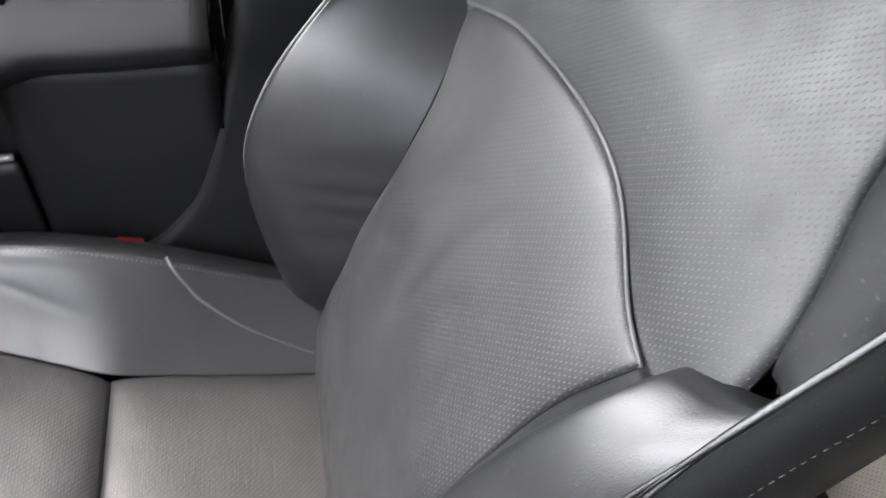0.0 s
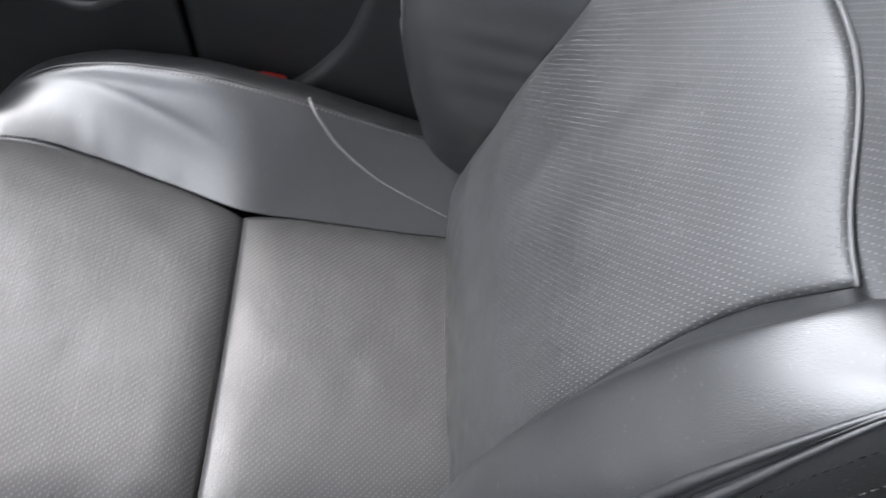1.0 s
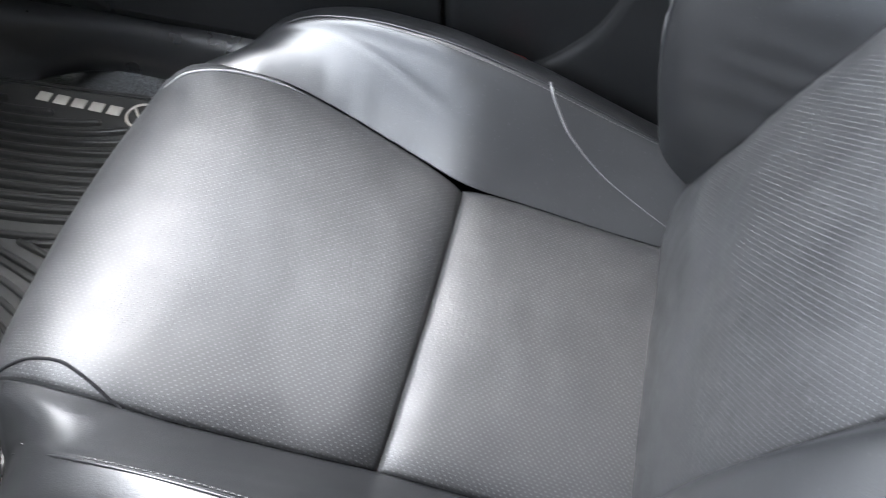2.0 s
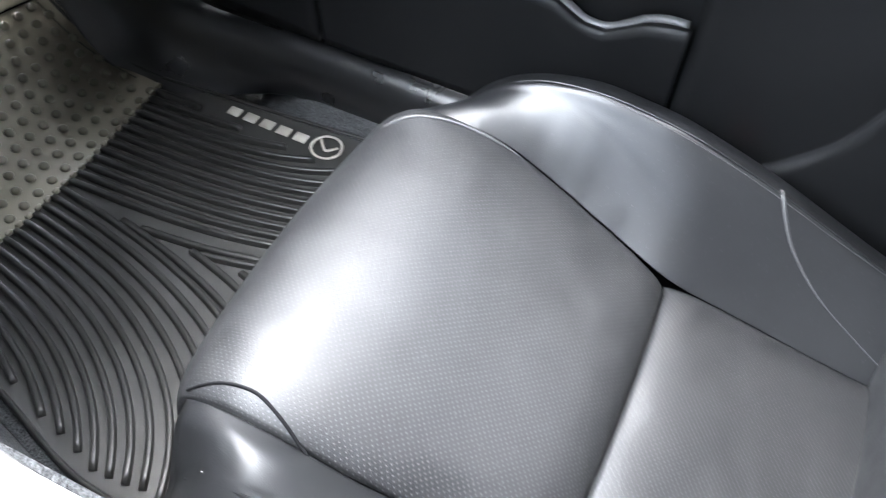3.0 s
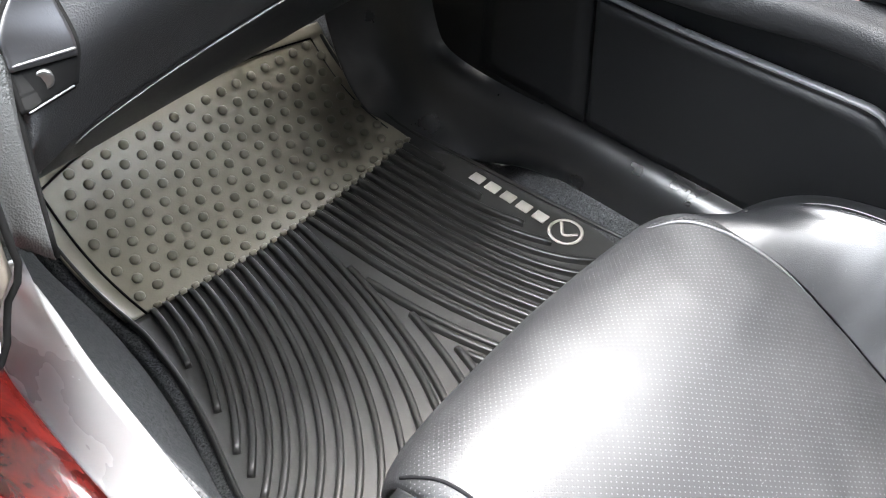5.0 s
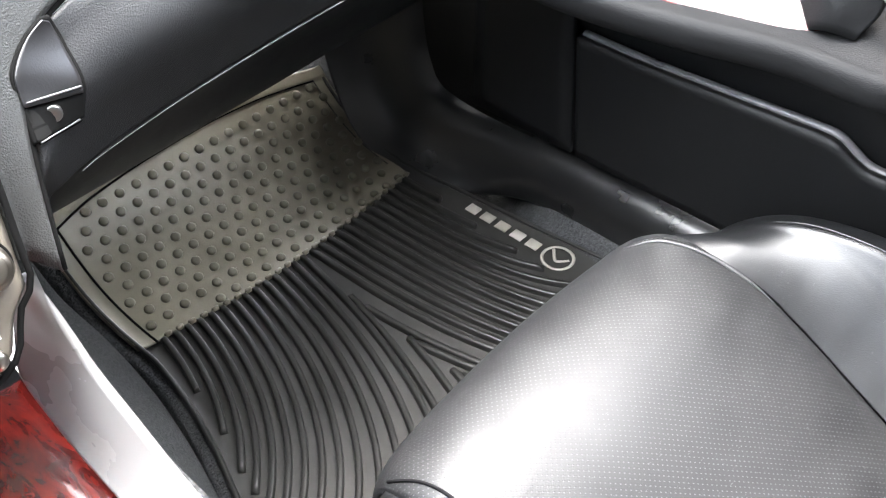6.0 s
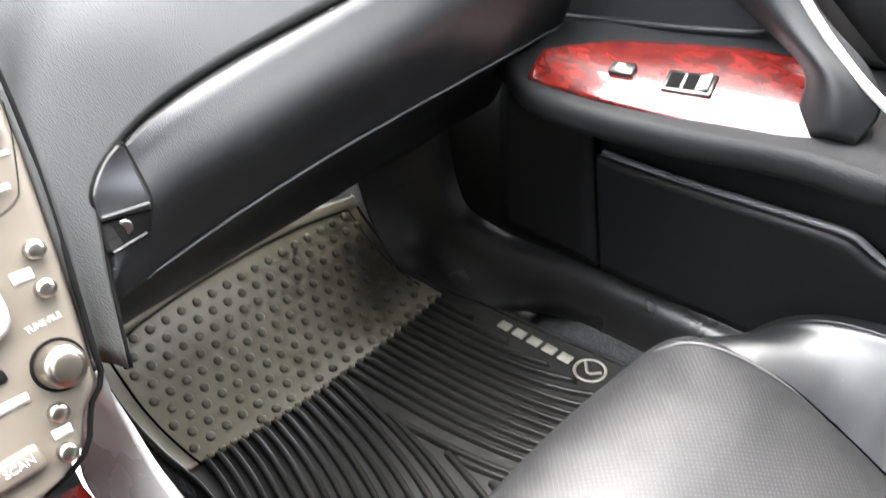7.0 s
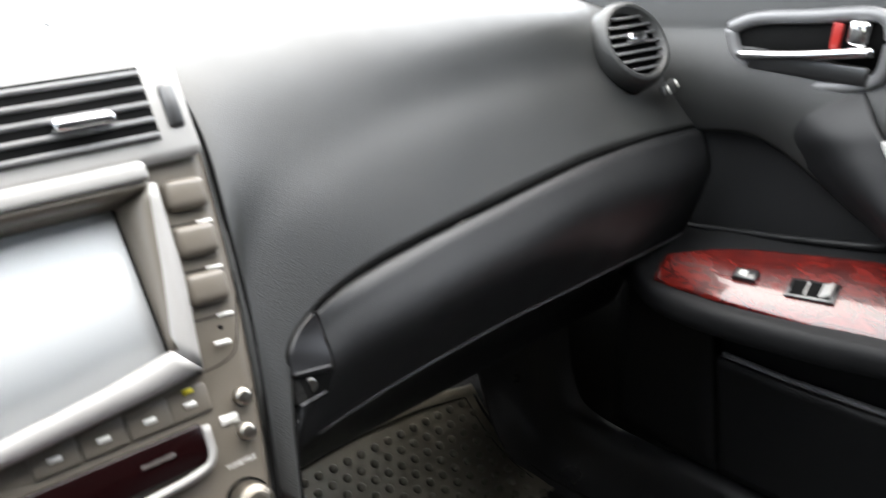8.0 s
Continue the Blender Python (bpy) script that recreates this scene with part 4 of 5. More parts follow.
# recess over the armrest, upper pad
part("recess_panel", sheet(lambda u, v: (0.314 + 0.008 * v, -0.04 + 0.94 * u, 0.425 + 0.20 * v), 20, 8, 0.012), DOOR_BLACK, door)
part("recess_ledge", tube([(0.306, 0.72, 0.440), (0.300, 0.634, 0.452), (0.298, 0.55, 0.463), (0.296, 0.47, 0.477), (0.290, 0.452, 0.490)], 0.004, 24, 6), DOOR_BLACK, door)
ARC = [(-0.06, 0.47), (0.30, 0.475), (0.40, 0.478), (0.46, 0.502), (0.52, 0.530), (0.57, 0.562), (0.60, 0.577), (0.64, 0.580), (0.70, 0.572), (0.78, 0.560)]


def upper_pad(u, v):
    y = -0.030 + 0.925 * u
    z0 = smooth_table(ARC, y)
    z = z0 + (0.735 - z0) * v
    return (0.306 - 0.020 * math.sin(math.pi * min(1, v * 1.3 + 0.12)) + 0.03 * max(0, v - 0.7), y, z)


part("upper_panel", sheet(upper_pad, 60, 30, 0.012), DASH_BLACK, door)
part("belt_moulding", block((0.05, 0.94, 0.02), 0.006, pose(0.330, 0.40, 0.742)), DOOR_BLACK, door)

# inner door handle in its bezel
bezel = [(0.652, 0.690), (0.640, 0.662), (0.605, 0.641), (0.55, 0.637), (0.495, 0.646), (0.482, 0.668), (0.482, 0.700), (0.50, 0.712), (0.56, 0.707), (0.62, 0.702), (0.652, 0.690)]
part("handle_bezel", tube([(0.286, y, z) for y, z in bezel], 0.0075, 70, 8), LIP_GREY, door)
part("handle_recess", prism([(y, z) for y, z in bezel[:-1]], 0.006, Matrix(((0, 0, 1, 0.286), (1, 0, 0, 0), (0, 1, 0, 0), (0, 0, 0, 1)))), GAP_SHADE, door)
part("door_handle", tube([(0.276, 0.634, 0.664), (0.272, 0.57, 0.669), (0.272, 0.51, 0.676), (0.276, 0.492, 0.678)], 0.0058, 24, 8, flat=0.9), CHROME, door, "chrome door handle lever")
part("handle_blade", block((0.006, 0.13, 0.020), 0.003, pose(0.280, 0.560, 0.656, 3)), SATIN_BLACK, door)
part("lock_mark", block((0.004, 0.010, 0.026), 0.001, pose(0.280, 0.531, 0.690, 6)), RED_PLASTIC, door, "red lock mark")
part("lock_knob", block((0.012, 0.020, 0.026), 0.005, pose(0.278, 0.508, 0.694, 6)), CHROME, door)

# pillar foot behind the door, with the red belt tab
FOOT = [(0.277, -0.066, 0.75), (0.276, -0.059, 0.491), (0.275, -0.052, 0.454), (0.275, -0.032, 0.373), (0.275, 0.003, 0.258), (0.275, 0.033, 0.208), (0.275, 0.071, 0.169), (0.276, 0.125, 0.14)]
bm = across([[(x + 0.03, y + 0.004, z) for x, y, z in FOOT], FOOT, [(x - 0.004, y - 0.016, z - 0.012) for x, y, z in FOOT], [(0.285, -0.16, 0.75), (0.285, -0.16, 0.48), (0.283, -0.16, 0.44), (0.280, -0.16, 0.35), (0.278, -0.16, 0.24), (0.276, -0.14, 0.16), (0.276, -0.10, 0.09), (0.276, -0.05, 0.03)], [(0.30, -0.34, 0.75), (0.30, -0.34, 0.48), (0.30, -0.34, 0.44), (0.30, -0.34, 0.35), (0.30, -0.34, 0.24), (0.30, -0.34, 0.16), (0.30, -0.34, 0.09), (0.30, -0.34, 0.0)]], 40)
tagged(part("pillar_trim", sheet(bm, 40, 40, 0.004), DOOR_BLACK), "black plastic pillar trim behind the door", "trim", kind="structure")
tagged(part("door_jamb", block((0.01, 0.16, 0.72), 0.002, pose(0.352, -0.02, 0.44)), GAP_SHADE), "near-black plate for the shade between door and pillar", "trim", kind="structure")
tagged(part("door_jamb", block((0.01, 0.62, 0.62), 0.002, pose(0.336, 0.82, 0.25)), GAP_SHADE), "near-black plate for the shade between door and kick panel", "trim", kind="structure")
tab = thing("seat_belt_tab", "red plastic tab beside the seat on the sill", "belt tab")
part("tab", block((0.012, 0.032, 0.010), 0.003, pose(0.268, 0.097, 0.184, 20, 10, 10)), RED_PLASTIC, tab)


# ---- dashboard ----
dash = thing("dashboard", "black grained dashboard with glovebox and round air vent", "dashboard")
SEAM_LINE = [(-0.371, 0.520, 0.478), (-0.362, 0.536, 0.505), (-0.351, 0.553, 0.535), (-0.336, 0.570, 0.560), (-0.309, 0.584, 0.577), (-0.24, 0.602, 0.587), (-0.10, 0.627, 0.591), (0.05, 0.652, 0.593), (0.18, 0.672, 0.587), (0.288, 0.690, 0.576)]
MID_LINE = [(-0.380, 0.530, 0.486), (-0.371, 0.547, 0.528), (-0.362, 0.566, 0.568), (-0.351, 0.590, 0.612), (-0.31, 0.615, 0.645), (-0.23, 0.645, 0.660), (-0.09, 0.675, 0.668), (0.06, 0.700, 0.665), (0.19, 0.722, 0.650), (0.300, 0.740, 0.630)]
TOP_LINE = [(-0.388, 0.535, 0.492), (-0.379, 0.552, 0.545), (-0.371, 0.580, 0.600), (-0.363, 0.622, 0.672), (-0.350, 0.670, 0.728), (-0.25, 0.715, 0.745), (-0.10, 0.745, 0.748), (0.06, 0.765, 0.740), (0.20, 0.790, 0.715), (0.310, 0.810, 0.690)]
BACK_EDGE = [(-0.400, 0.60, 0.49), (-0.400, 0.65, 0.54), (-0.400, 0.72, 0.61), (-0.385, 0.80, 0.71), (-0.345, 0.90, 0.765), (-0.25, 1.02, 0.77), (-0.10, 1.08, 0.77), (0.06, 1.08, 0.76), (0.20, 1.02, 0.745), (0.310, 0.96, 0.72)]
part("dashboard_pad", sheet(across([SEAM_LINE, MID_LINE, TOP_LINE, BACK_EDGE], 80), 80, 60, 0.008), DASH_BLACK, dash)
part("pad_edge", tube([Vector(p) + Vector((0.001, 0.0035, -0.002)) for p in SEAM_LINE], 0.0026, 60, 6), GAP_SHADE, dash)
LID_TOP = [(x + 0.003, y + 0.001, z - 0.0035) for x, y, z in SEAM_LINE[2:]]
LID_MID = [(-0.353, 0.550, 0.512), (-0.308, 0.568, 0.535), (-0.225, 0.578, 0.540), (-0.09, 0.602, 0.540), (0.06, 0.629, 0.538), (0.19, 0.646, 0.530), (0.290, 0.670, 0.520)]
LID_LOW = [(-0.352, 0.560, 0.492), (-0.305, 0.581, 0.489), (-0.225, 0.602, 0.484), (-0.09, 0.630, 0.474), (0.06, 0.660, 0.458), (0.19, 0.682, 0.447), (0.292, 0.70, 0.438)]
LID_SHOULDER = [(x, y - (0.002 + 0.010 * min(1, max(0, (x + 0.32) / 0.06))), z - 0.010) for x, y, z in LID_TOP]
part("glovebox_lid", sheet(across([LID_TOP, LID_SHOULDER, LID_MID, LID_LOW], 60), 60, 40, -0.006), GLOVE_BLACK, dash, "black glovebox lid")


# latch in the lid's inner corner: a pointed plate over a recess with the lock
LATCH_L = [(-0.3125, 0.5770), (-0.3275, 0.5720), (-0.3405, 0.5628), (-0.3440, 0.5517), (-0.3475, 0.5315)]
LATCH_R = [(-0.3118, 0.5760), (-0.3106, 0.5700), (-0.3100, 0.5603), (-0.3112, 0.5427), (-0.3185, 0.5245)]


lid = across([LID_TOP, LID_SHOULDER, LID_MID, LID_LOW], 60)
LID_CORNER = [Vector(lid(i / 59, k / 80)) for i in range(16) for k in range(81)]


def on_latch(x, z, out=0.0):
    """Follows the lid's skin, lifted off it."""
    near = sorted((((q.x - x) ** 2 + (q.z - z) ** 2, q.y) for q in LID_CORNER))[:8]
    w = [1 / (d + 4e-6) for d, _ in near]
    return Vector((x, sum(a * y for a, (_, y) in zip(w, near)) / sum(w) - 0.0012 - out, z))


def latch_skin(v0, v1, out, grow=0.0):
    a = [on_latch(x - grow, z, out) for x, z in LATCH_L]
    b = [on_latch(x + grow, z, out) for x, z in LATCH_R]
    fn = across([a, b], 61)
    return sheet(lambda u, v: fn(v0 + (v1 - v0) * u, v), 31, 16, 0.003)


part("latch_surround", latch_skin(0.0, 1.0, 0.0010, 0.0022), GAP_SHADE, dash)
part("latch_plate", latch_skin(0.03, 0.73, 0.0024), LATCH_GREY, dash, "satin dark grey glovebox latch")
part("latch_recess", latch_skin(0.73, 0.985, 0.0006), GAP_SHADE, dash)
part("latch_edge", tube([on_latch(-0.3436, 0.5490, 0.0030), on_latch(-0.3125, 0.5421, 0.0030)], 0.0007, 8, 6), EDGE_GLINT, dash, "grey highlight line on the edge of the glovebox latch")
part("latch_edge", tube([on_latch(-0.3470, 0.5318, 0.0022), on_latch(-0.3195, 0.5255, 0.0022)], 0.0005, 8, 6), EDGE_GLINT, dash)
part("lock_cylinder", turned([(0.0048, -0.004), (0.0048, 0.0004), (0.0042, 0.0012), (0.002, 0.0007)], 20, Matrix.Translation(on_latch(-0.3327, 0.5370, 0.0022)) @ Vector((-0.30, -0.94, 0.12)).to_track_quat('Z', 'Y').to_matrix().to_4x4()), LOCK_METAL, dash, "small metal glovebox lock")
part("lid_edge", tube([Vector(p) + Vector((0, -0.002, -0.001)) for p in [(-0.325, 0.573, 0.4905), *LID_LOW[1:]]], lambda u: 0.0002 + 0.0005 * min(1, u * 5), 60, 6), EDGE_GLINT, dash, "grey highlight line along the lower edge of the glovebox")
LOW_A = [(-0.372, 0.525, 0.480), *[(x, y + 0.003, z - 0.004) for x, y, z in LID_LOW]]
LOW_B = [(-0.374, 0.66, 0.41), (-0.35, 0.69, 0.405), (-0.305, 0.705, 0.400), (-0.225, 0.715, 0.397), (-0.09, 0.735, 0.388), (0.06, 0.755, 0.375), (0.19, 0.765, 0.370), (0.292, 0.775, 0.365)]
LOW_C = [(-0.374, 0.85, 0.262), (-0.35, 0.85, 0.262), (-0.305, 0.85, 0.263), (-0.225, 0.85, 0.266), (-0.09, 0.85, 0.271), (0.06, 0.85, 0.278), (0.19, 0.85, 0.283), (0.292, 0.85, 0.286)]
LOW_D = [(x, y + 0.25, z + 0.06) for x, y, z in LOW_C]
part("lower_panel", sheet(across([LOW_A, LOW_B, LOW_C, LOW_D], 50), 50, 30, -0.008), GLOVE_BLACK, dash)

# round air vent at the outer end
vent_pose = look((0.190, 0.708, 0.682), (0.190 - 0.08, 0.708 - 0.84, 0.682 + 0.50)) @ Matrix.Rotation(math.pi, 4, 'Y') @ pose(0, 0, -0.007)
vent = part("air_vent", turned([(0.0365, 0.0), (0.0385, 0.011), (0.042, 0.013), (0.046, 0.010), (0.049, 0.0), (0.049, -0.02)], 40, vent_pose), DASH_BLACK, dash, "round black air vent")
part("vent_back", turned([(0.0368, -0.004), (0.0368, 0.0012)], 32, vent_pose), GAP_SHADE, vent)
for k in range(-3, 4):
    w = 2 * math.sqrt(0.037 ** 2 - (k * 0.0098) ** 2)
    part("slat", block((w, 0.0022, 0.009), 0.0007, vent_pose @ pose(0, k * 0.0098, 0.0050, 15), 1), LIP_GREY, vent)
part("vent_knob", block((0.026, 0.010, 0.010), 0.003, vent_pose @ pose(0, 0.004, 0.011)), CHROME, vent)
dial_m = pose(0.236, 0.694, 0.6270, 62, 0, 22)
dial = part("vent_dial", block((0.052, 0.014, 0.008), 0.003, dial_m), DASH_BLACK, dash)
for dx in (-0.0185, 0.0185):
    part("print", block((0.007, 0.009, 0.001), 0, dial_m @ pose(dx, 0, 0.0045)), WHITE_PRINT, dial)
# the pad runs on behind the stack
def pad_behind(u, v):
    x = -1.0 + 0.618 * u
    return (x, 0.655 + 0.40 * v, 0.738 + 0.03 * math.sin(math.pi * min(1, v * 0.8)) - 0.004 * (1 - v))


part("pad_top", sheet(pad_behind, 12, 12, 0.01), DASH_BLACK, dash)


# ---- centre stack ----
stack = thing("centre_stack", "warm silver centre stack with screen, buttons and air vents", "centre console")


def face(x, z, lift=0.0):
    """A place on the stack's leaning face, lifted off it."""
    return Vector((x, 0.556 + 0.5 * (z - 0.578), z)) + Vector((0, -0.894, 0.447)) * lift


def face_pose(x, z, lift=0.0, turn=0.0):
    p = face(x, z, lift)
    return Matrix.Translation(p) @ Euler((math.atan2(1, 0.5), 0, 0)).to_matrix().to_4x4() @ Matrix.Rotation(radians(turn), 4, 'Z')


EDGE = [(0.4548, -0.4415), (0.457, -0.4247), (0.4641, -0.4108), (0.4799, -0.400), (0.488, -0.3885), (0.4975, -0.3863), (0.531, -0.3784), (0.5637, -0.3715), (0.604, -0.364), (0.650, -0.359), (0.690, -0.3555), (0.714, -0.357), (0.744, -0.3645)]


def stack_face(u, v):
    z = 0.4548 + 0.302 * v
    xr = lerp_table(EDGE, z) - 0.002
    x = -0.62 + (xr + 0.62) * u
    well = min(1, max(0, (-0.407 - 0.016 * (0.68 - z) / 0.086 - x) / 0.004)) * min(1, max(0, (z - 0.584) / 0.004)) * min(1, max(0, (0.690 - z) / 0.004))
    return face(x, z, -0.006 * max(0, (x - xr + 0.004) / 0.004) ** 2 - 0.002 - 0.032 * well)


part("fascia", sheet(stack_face, 50, 90, 0.02), BRONZE, stack)
part("edge_gap", tube([face(x + 0.001, z, -0.006) for z, x in EDGE], 0.0018, 40, 6), GAP_SHADE, stack)
# vent frame across the top
fr = part("vent_frame", block((0.26, 0.072, 0.012), 0.006, face_pose(-0.49, 0.722, 0.002)), SILVER, stack, "silver vent surround")
part("vent_back", block((0.150, 0.046, 0.012), 0.002, face_pose(-0.459, 0.7215, 0.0035)), GAP_SHADE, fr)
for k in range(5):
    part("slat", block((0.148, 0.0036, 0.012), 0.001, face_pose(-0.459, 0.7215 - 0.0168 + 0.0085 * k, 0.006) @ pose(0, 0, 0, 18), 1), LIP_GREY, fr)
part("vent_knob", block((0.034, 0.007, 0.010), 0.002, face_pose(-0.426, 0.716, 0.014)), CHROME, fr)
part("thumb_wheel", block((0.010, 0.028, 0.010), 0.003, face_pose(-0.372, 0.718, 0.006)), SATIN_BLACK, fr)
# screen in a deep surround
def face_line(*points):
    return [face(x, z, lift) for x, z, lift in points]


def strip(a, b, thick=0.003):
    """A plate between two lines of the same number of places."""
    n = len(a) - 1

    def fn(u, v):
        i = min(int(u * n), n - 1)
        return a[i].lerp(a[i + 1], u * n - i).lerp(b[i].lerp(b[i + 1], u * n - i), v)
    return sheet(fn, 12, 3, thick)


part("screen_hood", block((0.19, 0.012, 0.016), 0.003, face_pose(-0.495, 0.6865, 0.006)), SILVER, stack)
PANE_TOP, PANE_LOW = face_line((-0.4190, 0.6758, -0.012), (-0.495, 0.676, -0.012), (-0.575, 0.677, -0.012)), face_line((-0.4208, 0.592, 0.003), (-0.46, 0.585, 0.003), (-0.575, 0.573, 0.003))
RIM_IN, RIM_OUT = face_line((-0.402, 0.680, 0.010), (-0.4108, 0.6335, 0.010), (-0.4202, 0.5938, 0.010)), face_line((-0.3965, 0.6795, 0.009), (-0.3988, 0.6305, 0.009), (-0.4069, 0.580, 0.009))
part("screen", strip(PANE_TOP, PANE_LOW, 0.002), SCREEN, stack, "glossy screen, sky reflection put in as pale base colour")
part("screen_wall", strip([PANE_TOP[0], PANE_TOP[0].lerp(PANE_LOW[0], 0.5), PANE_LOW[0]], RIM_IN), BRONZE, stack)
part("screen_wall", strip(PANE_TOP, face_line((-0.402, 0.681, 0.010), (-0.495, 0.6815, 0.010), (-0.575, 0.682, 0.010))), BRONZE, stack)
part("screen_gap", tube([PANE_TOP[0], PANE_LOW[0]], 0.0011, 8, 6), GAP_SHADE, stack)
part("screen_rim", strip(RIM_IN, RIM_OUT, 0.006), SILVER, stack, "bright silver rim beside the screen")
part("rim_side", strip(RIM_OUT, face_line((-0.3955, 0.6785, -0.004), (-0.3975, 0.630, -0.004), (-0.4055, 0.577, -0.004)), 0.002), SILVER, stack)
part("screen_sill", strip(face_line((-0.4202, 0.5938, 0.010), (-0.46, 0.587, 0.010), (-0.575, 0.575, 0.010)), face_line((-0.4069, 0.580, 0.009), (-0.4355, 0.576, 0.009), (-0.575, 0.566, 0.009)), 0.010), SILVER, stack)
# buttons beside the screen with their print and the seams between them
for x, z in ((-0.3790, 0.671), (-0.3825, 0.6455), (-0.3860, 0.6195)):
    b = part("button", block((0.0265, 0.0195, 0.011), 0.0050, face_pose(x, z, 0.0, -4), 4), BRONZE, stack)
    part("print", block((0.010, 0.0022, 0.0006), 0, face_pose(x + 0.0065, z - 0.0165, -0.0016, -4)), WHITE_PRINT, b)
    part("seam", tube([face(x + 0.0015, z - 0.0160, -0.0018), face(x - 0.016, z - 0.0150, -0.0018)], 0.0004, 4, 5), GAP_SHADE, stack)
part("seam", tube([face(x, z, -0.0019) for x, z in ((-0.4066, 0.5775), (-0.3918, 0.5785), (-0.3830, 0.5815), (-0.3784, 0.587), (-0.3688, 0.6102), (-0.3654, 0.6241))], 0.0004, 40, 5), GAP_SHADE, stack)
part("pin_hole", turned([(0.0014, -0.002), (0.0014, 0.0006)], 10, face_pose(-0.385, 0.597, -0.002)), GAP_SHADE, stack)
part("print", block((0.010, 0.003, 0.0006), 0, face_pose(-0.388, 0.589, 0.0015, -4)), WHITE_PRINT, stack)
for x, z in ((-0.3875, 0.5585), (-0.392, 0.5405), (-0.416, 0.4865), (-0.4215, 0.468)):
    part("round_button", turned([(0.0052, -0.002), (0.0052, 0.004), (0.004, 0.0052), (0.0015, 0.0055)], 16, face_pose(x, z, 0)), BUTTON_METAL, stack, "small round metallic button")
for x, z, w, h in ((-0.3985, 0.5495, 0.011, 0.006), (-0.4185, 0.477, 0.010, 0.005), (-0.434, 0.500, 0.020, 0.005)):
    part("print", block((w, h, 0.0006), 0, face_pose(x, z, -0.0017, -4)), WHITE_PRINT, stack, "pale print too worn to read")
# row of keys and the dark display under the screen
for x in (-0.418, -0.442, -0.468, -0.494):
    k = part("key", block((0.0245, 0.017, 0.004), 0.0012, face_pose(x, 0.5655, -0.0022)), BRONZE, stack)
    part("print", block((0.007, 0.0034, 0.0006), 0, face_pose(x, 0.5645, 0.0002)), WHITE_PRINT, k)
part("lamp", block((0.006, 0.003, 0.001), 0, face_pose(-0.417, 0.5715, 0.0004)), material("yellow_indicator", (0.75, 0.65, 0.05), 0.5), stack, "small yellow indicator")
part("display", block((0.11, 0.024, 0.004), 0.002, face_pose(-0.472, 0.5435, 0.001)), material("dark_red_display", (0.007, 0.0018, 0.002), 0.12, spec=0.25), stack, "dark red display")
part("display_trim", tube([face(-0.53, 0.526, 0.002), face(-0.45, 0.5285, 0.002), face(-0.424, 0.531, 0.002), face(-0.416, 0.5365, 0.002), face(-0.4145, 0.552, 0.002)], 0.0026, 30, 8), SILVER, stack)


def words(text, size, m, mat, parent, label=""):
    c = bpy.data.curves.new("lettering", 'FONT')
    c.body, c.size, c.extrude = text, size, 0.0002
    c.align_x = c.align_y = 'CENTER'
    ob = new("lettering_curve", c)
    deps = bpy.context.evaluated_depsgraph_get()
    me = bpy.data.meshes.new_from_object(ob.evaluated_get(deps))
    bpy.data.objects.remove(ob)
    me.materials.clear()
    me.materials.append(mat)
    me.transform(m)
    out = new("lettering", me)
    out.parent = parent
    if label:
        tagged(out, label)
    return out


words("PASSENGER", 0.0038, face_pose(-0.4455, 0.5445, 0.0036), DULL_PRINT, stack, "white lettering PASSENGER")
words("TUNE·FILE", 0.0042, face_pose(-0.4005, 0.5262, -0.0016), WHITE_PRINT, stack, "white lettering by the tuning knob")
words("SCAN", 0.0062, face_pose(-0.4445, 0.4745, 0.0036), WHITE_PRINT, stack, "white lettering SCAN on a key")
part("key", block((0.030, 0.014, 0.008), 0.003, face_pose(-0.447, 0.4735, -0.001)), BRONZE, stack)
knob = part("tuning_knob", turned([(0.0125, -0.002), (0.0125, 0.004), (0.0118, 0.006), (0.0112, 0.013), (0.0095, 0.0155), (0.003, 0.016)], 32, face_pose(-0.4040, 0.5055, -0.002)), KNOB_METAL, stack, "round warm silver tuning knob")
part("knob_ring", turned([(0.0120, 0.0), (0.0142, 0.0012), (0.0146, -0.004)], 32, face_pose(-0.4040, 0.5055, -0.002)), GAP_SHADE, knob)
part("knob_cap", turned([(0.0080, 0.0140), (0.0080, 0.0166), (0.0065, 0.0172), (0.002, 0.0174)], 28, face_pose(-0.4040, 0.5055, -0.002)), KNOB_METAL, knob)
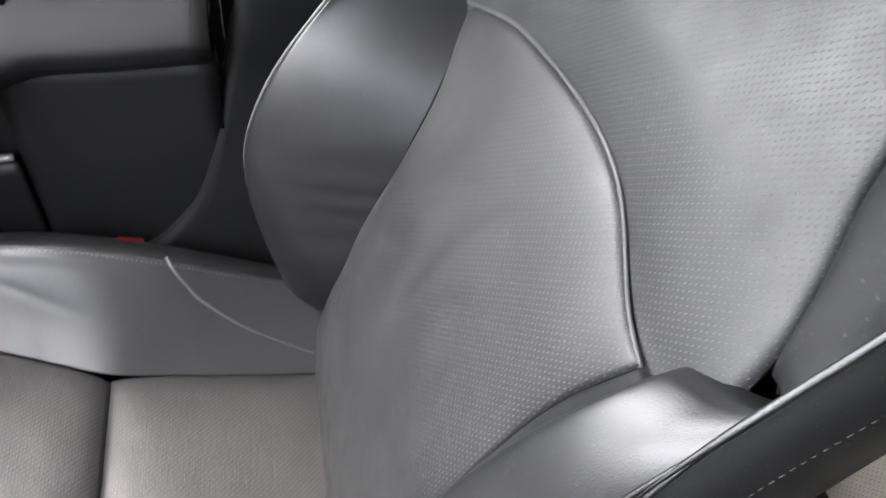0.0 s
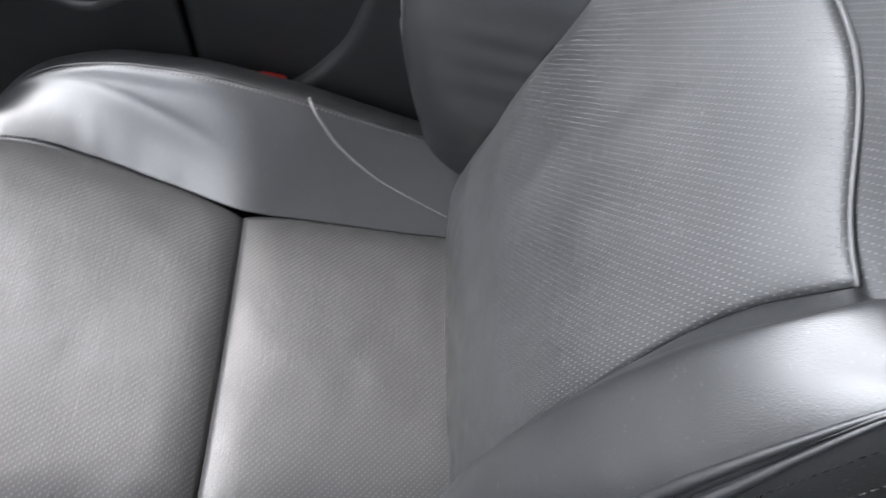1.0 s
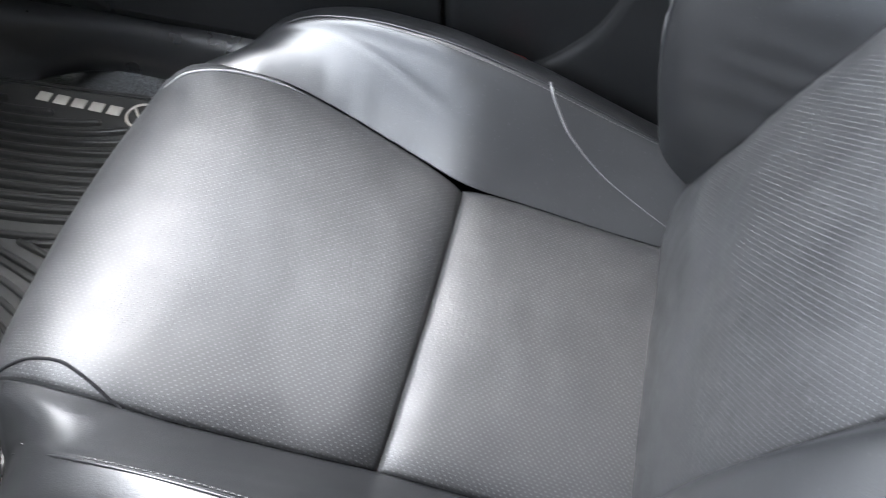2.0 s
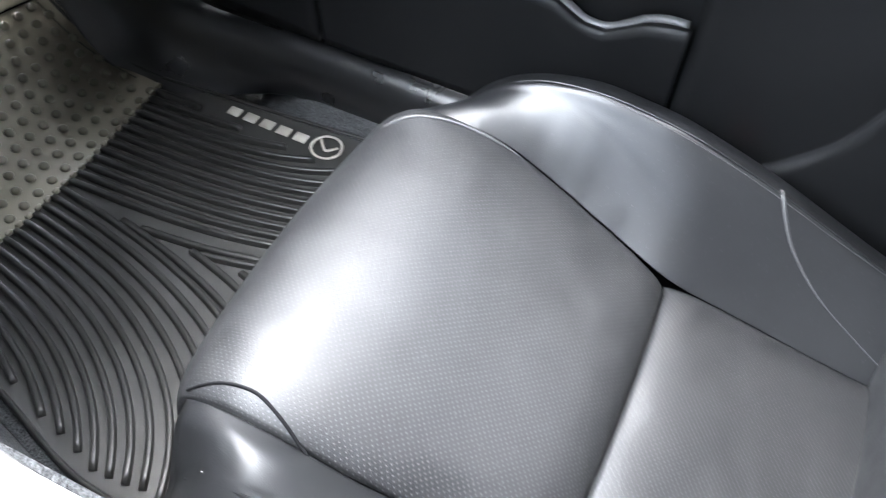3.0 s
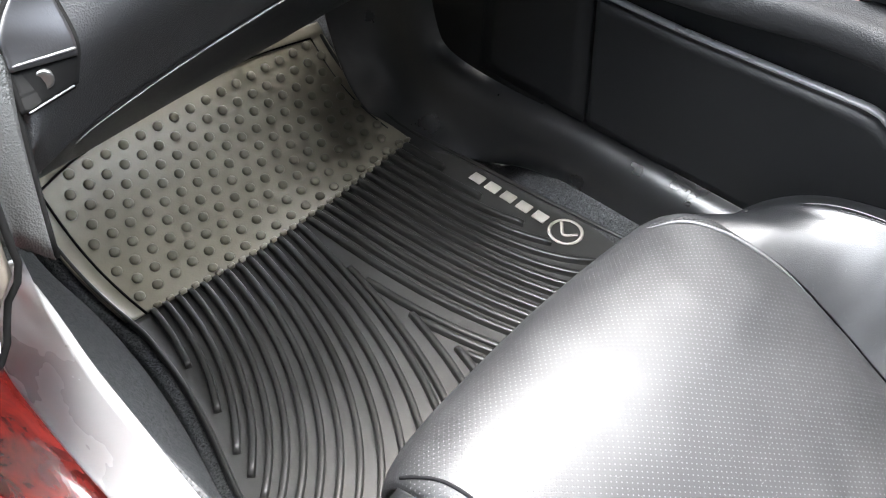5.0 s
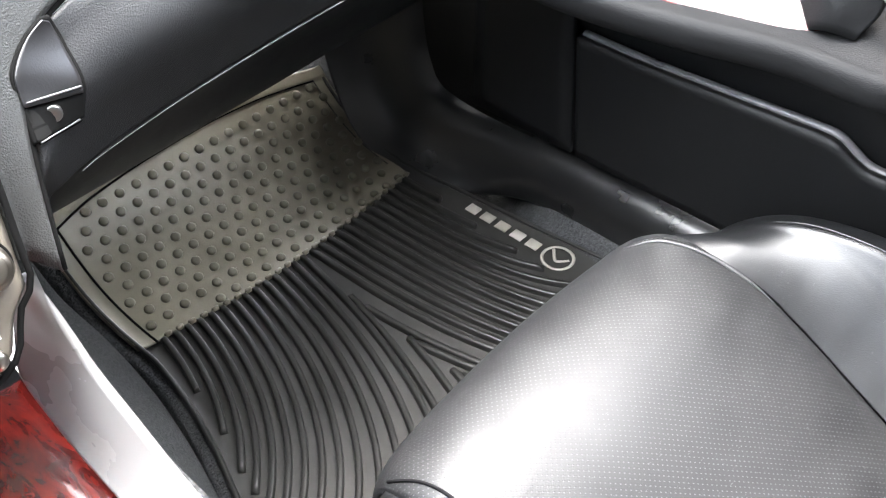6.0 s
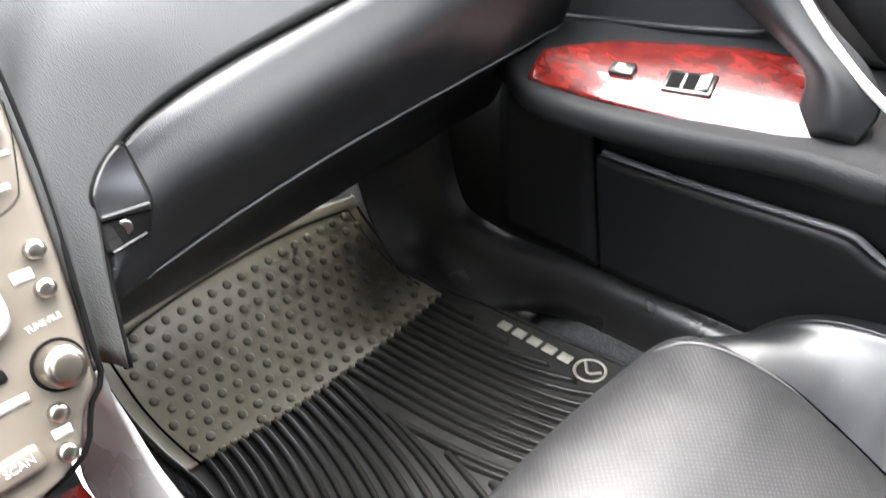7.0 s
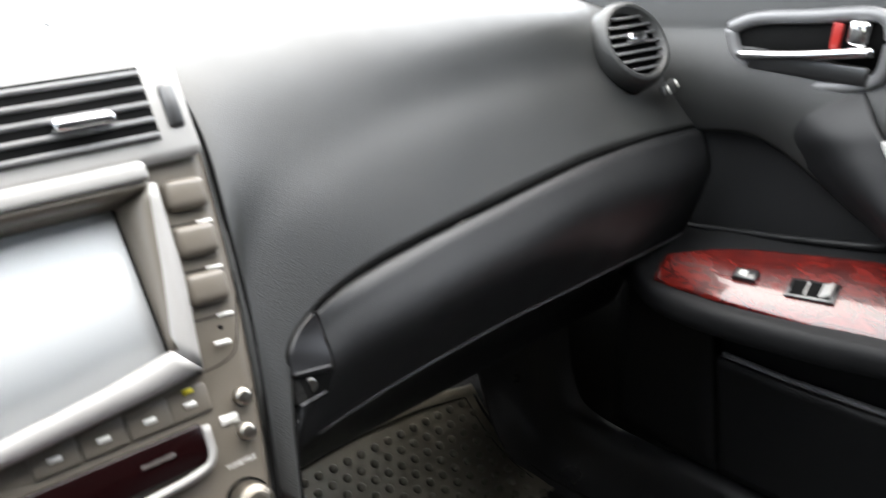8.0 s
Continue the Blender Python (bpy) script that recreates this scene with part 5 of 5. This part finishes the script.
part("slot", block((0.034, 0.006, 0.004), 0.001, face_pose(-0.445, 0.513, -0.002, 3)), GAP_SHADE, stack)

# ---- console between the seats ----
console = thing("centre_console", "centre console with silver side trim and glossy red wood", "centre console")
TRIM_R = [(-0.384, 0.538, 0.474), (-0.380, 0.533, 0.458), (-0.379, 0.520, 0.438), (-0.379, 0.504, 0.418), (-0.378, 0.476, 0.396), (-0.377, 0.442, 0.370), (-0.376, 0.392, 0.347), (-0.376, 0.30, 0.335), (-0.376, 0.15, 0.335)]
TRIM_L = [(-0.388, 0.541, 0.470), (-0.394, 0.545, 0.448), (-0.399, 0.552, 0.420), (-0.402, 0.560, 0.388), (-0.402, 0.538, 0.362), (-0.402, 0.498, 0.346), (-0.402, 0.41, 0.336), (-0.402, 0.30, 0.333), (-0.402, 0.15, 0.333)]
TRIM_M = [(Vector(a) + Vector(b)) / 2 + Vector((0.001, -0.003, 0.0045)) for a, b in zip(TRIM_R, TRIM_L)]
part("side_trim", sheet(across([TRIM_R, TRIM_M, TRIM_L], 50), 50, 20, 0.005), TRIM_SILVER, console, "silver plastic side trim, scuffed")


def console_top(u, v):
    x = -0.60 + 0.199 * u
    y = 0.15 + 0.47 * v
    return (x, y, 0.338 + 0.010 * math.sin(math.pi * (v - 0.3)) * max(0, v - 0.3) + 0.02 * max(0, (v - 0.8)))


part("wood_panel", sheet(lambda u, v: console_top(u, 0.70 + 0.30 * v), 20, 20, 0.006), WOOD, console, "glossy red burl wood console panel")
part("wood_lid", sheet(lambda u, v: console_top(u, 0.02 + 0.67 * v), 20, 24, 0.006), WOOD, console, "glossy red burl wood lid")
part("lid_gap", block((0.19, 0.006, 0.004), 0, pose(-0.50, 0.4765, 0.334)), GAP_SHADE, console)
part("console_body", block((0.21, 0.62, 0.34), 0.01, pose(-0.492, 0.29, 0.155)), DOOR_BLACK, console)
part("console_wall", sheet(lambda u, v: (-0.40 - 0.20 * u, 0.60 + 0.03 * v, 0.30 + 0.17 * v), 6, 6, 0.01), DOOR_BLACK, console)
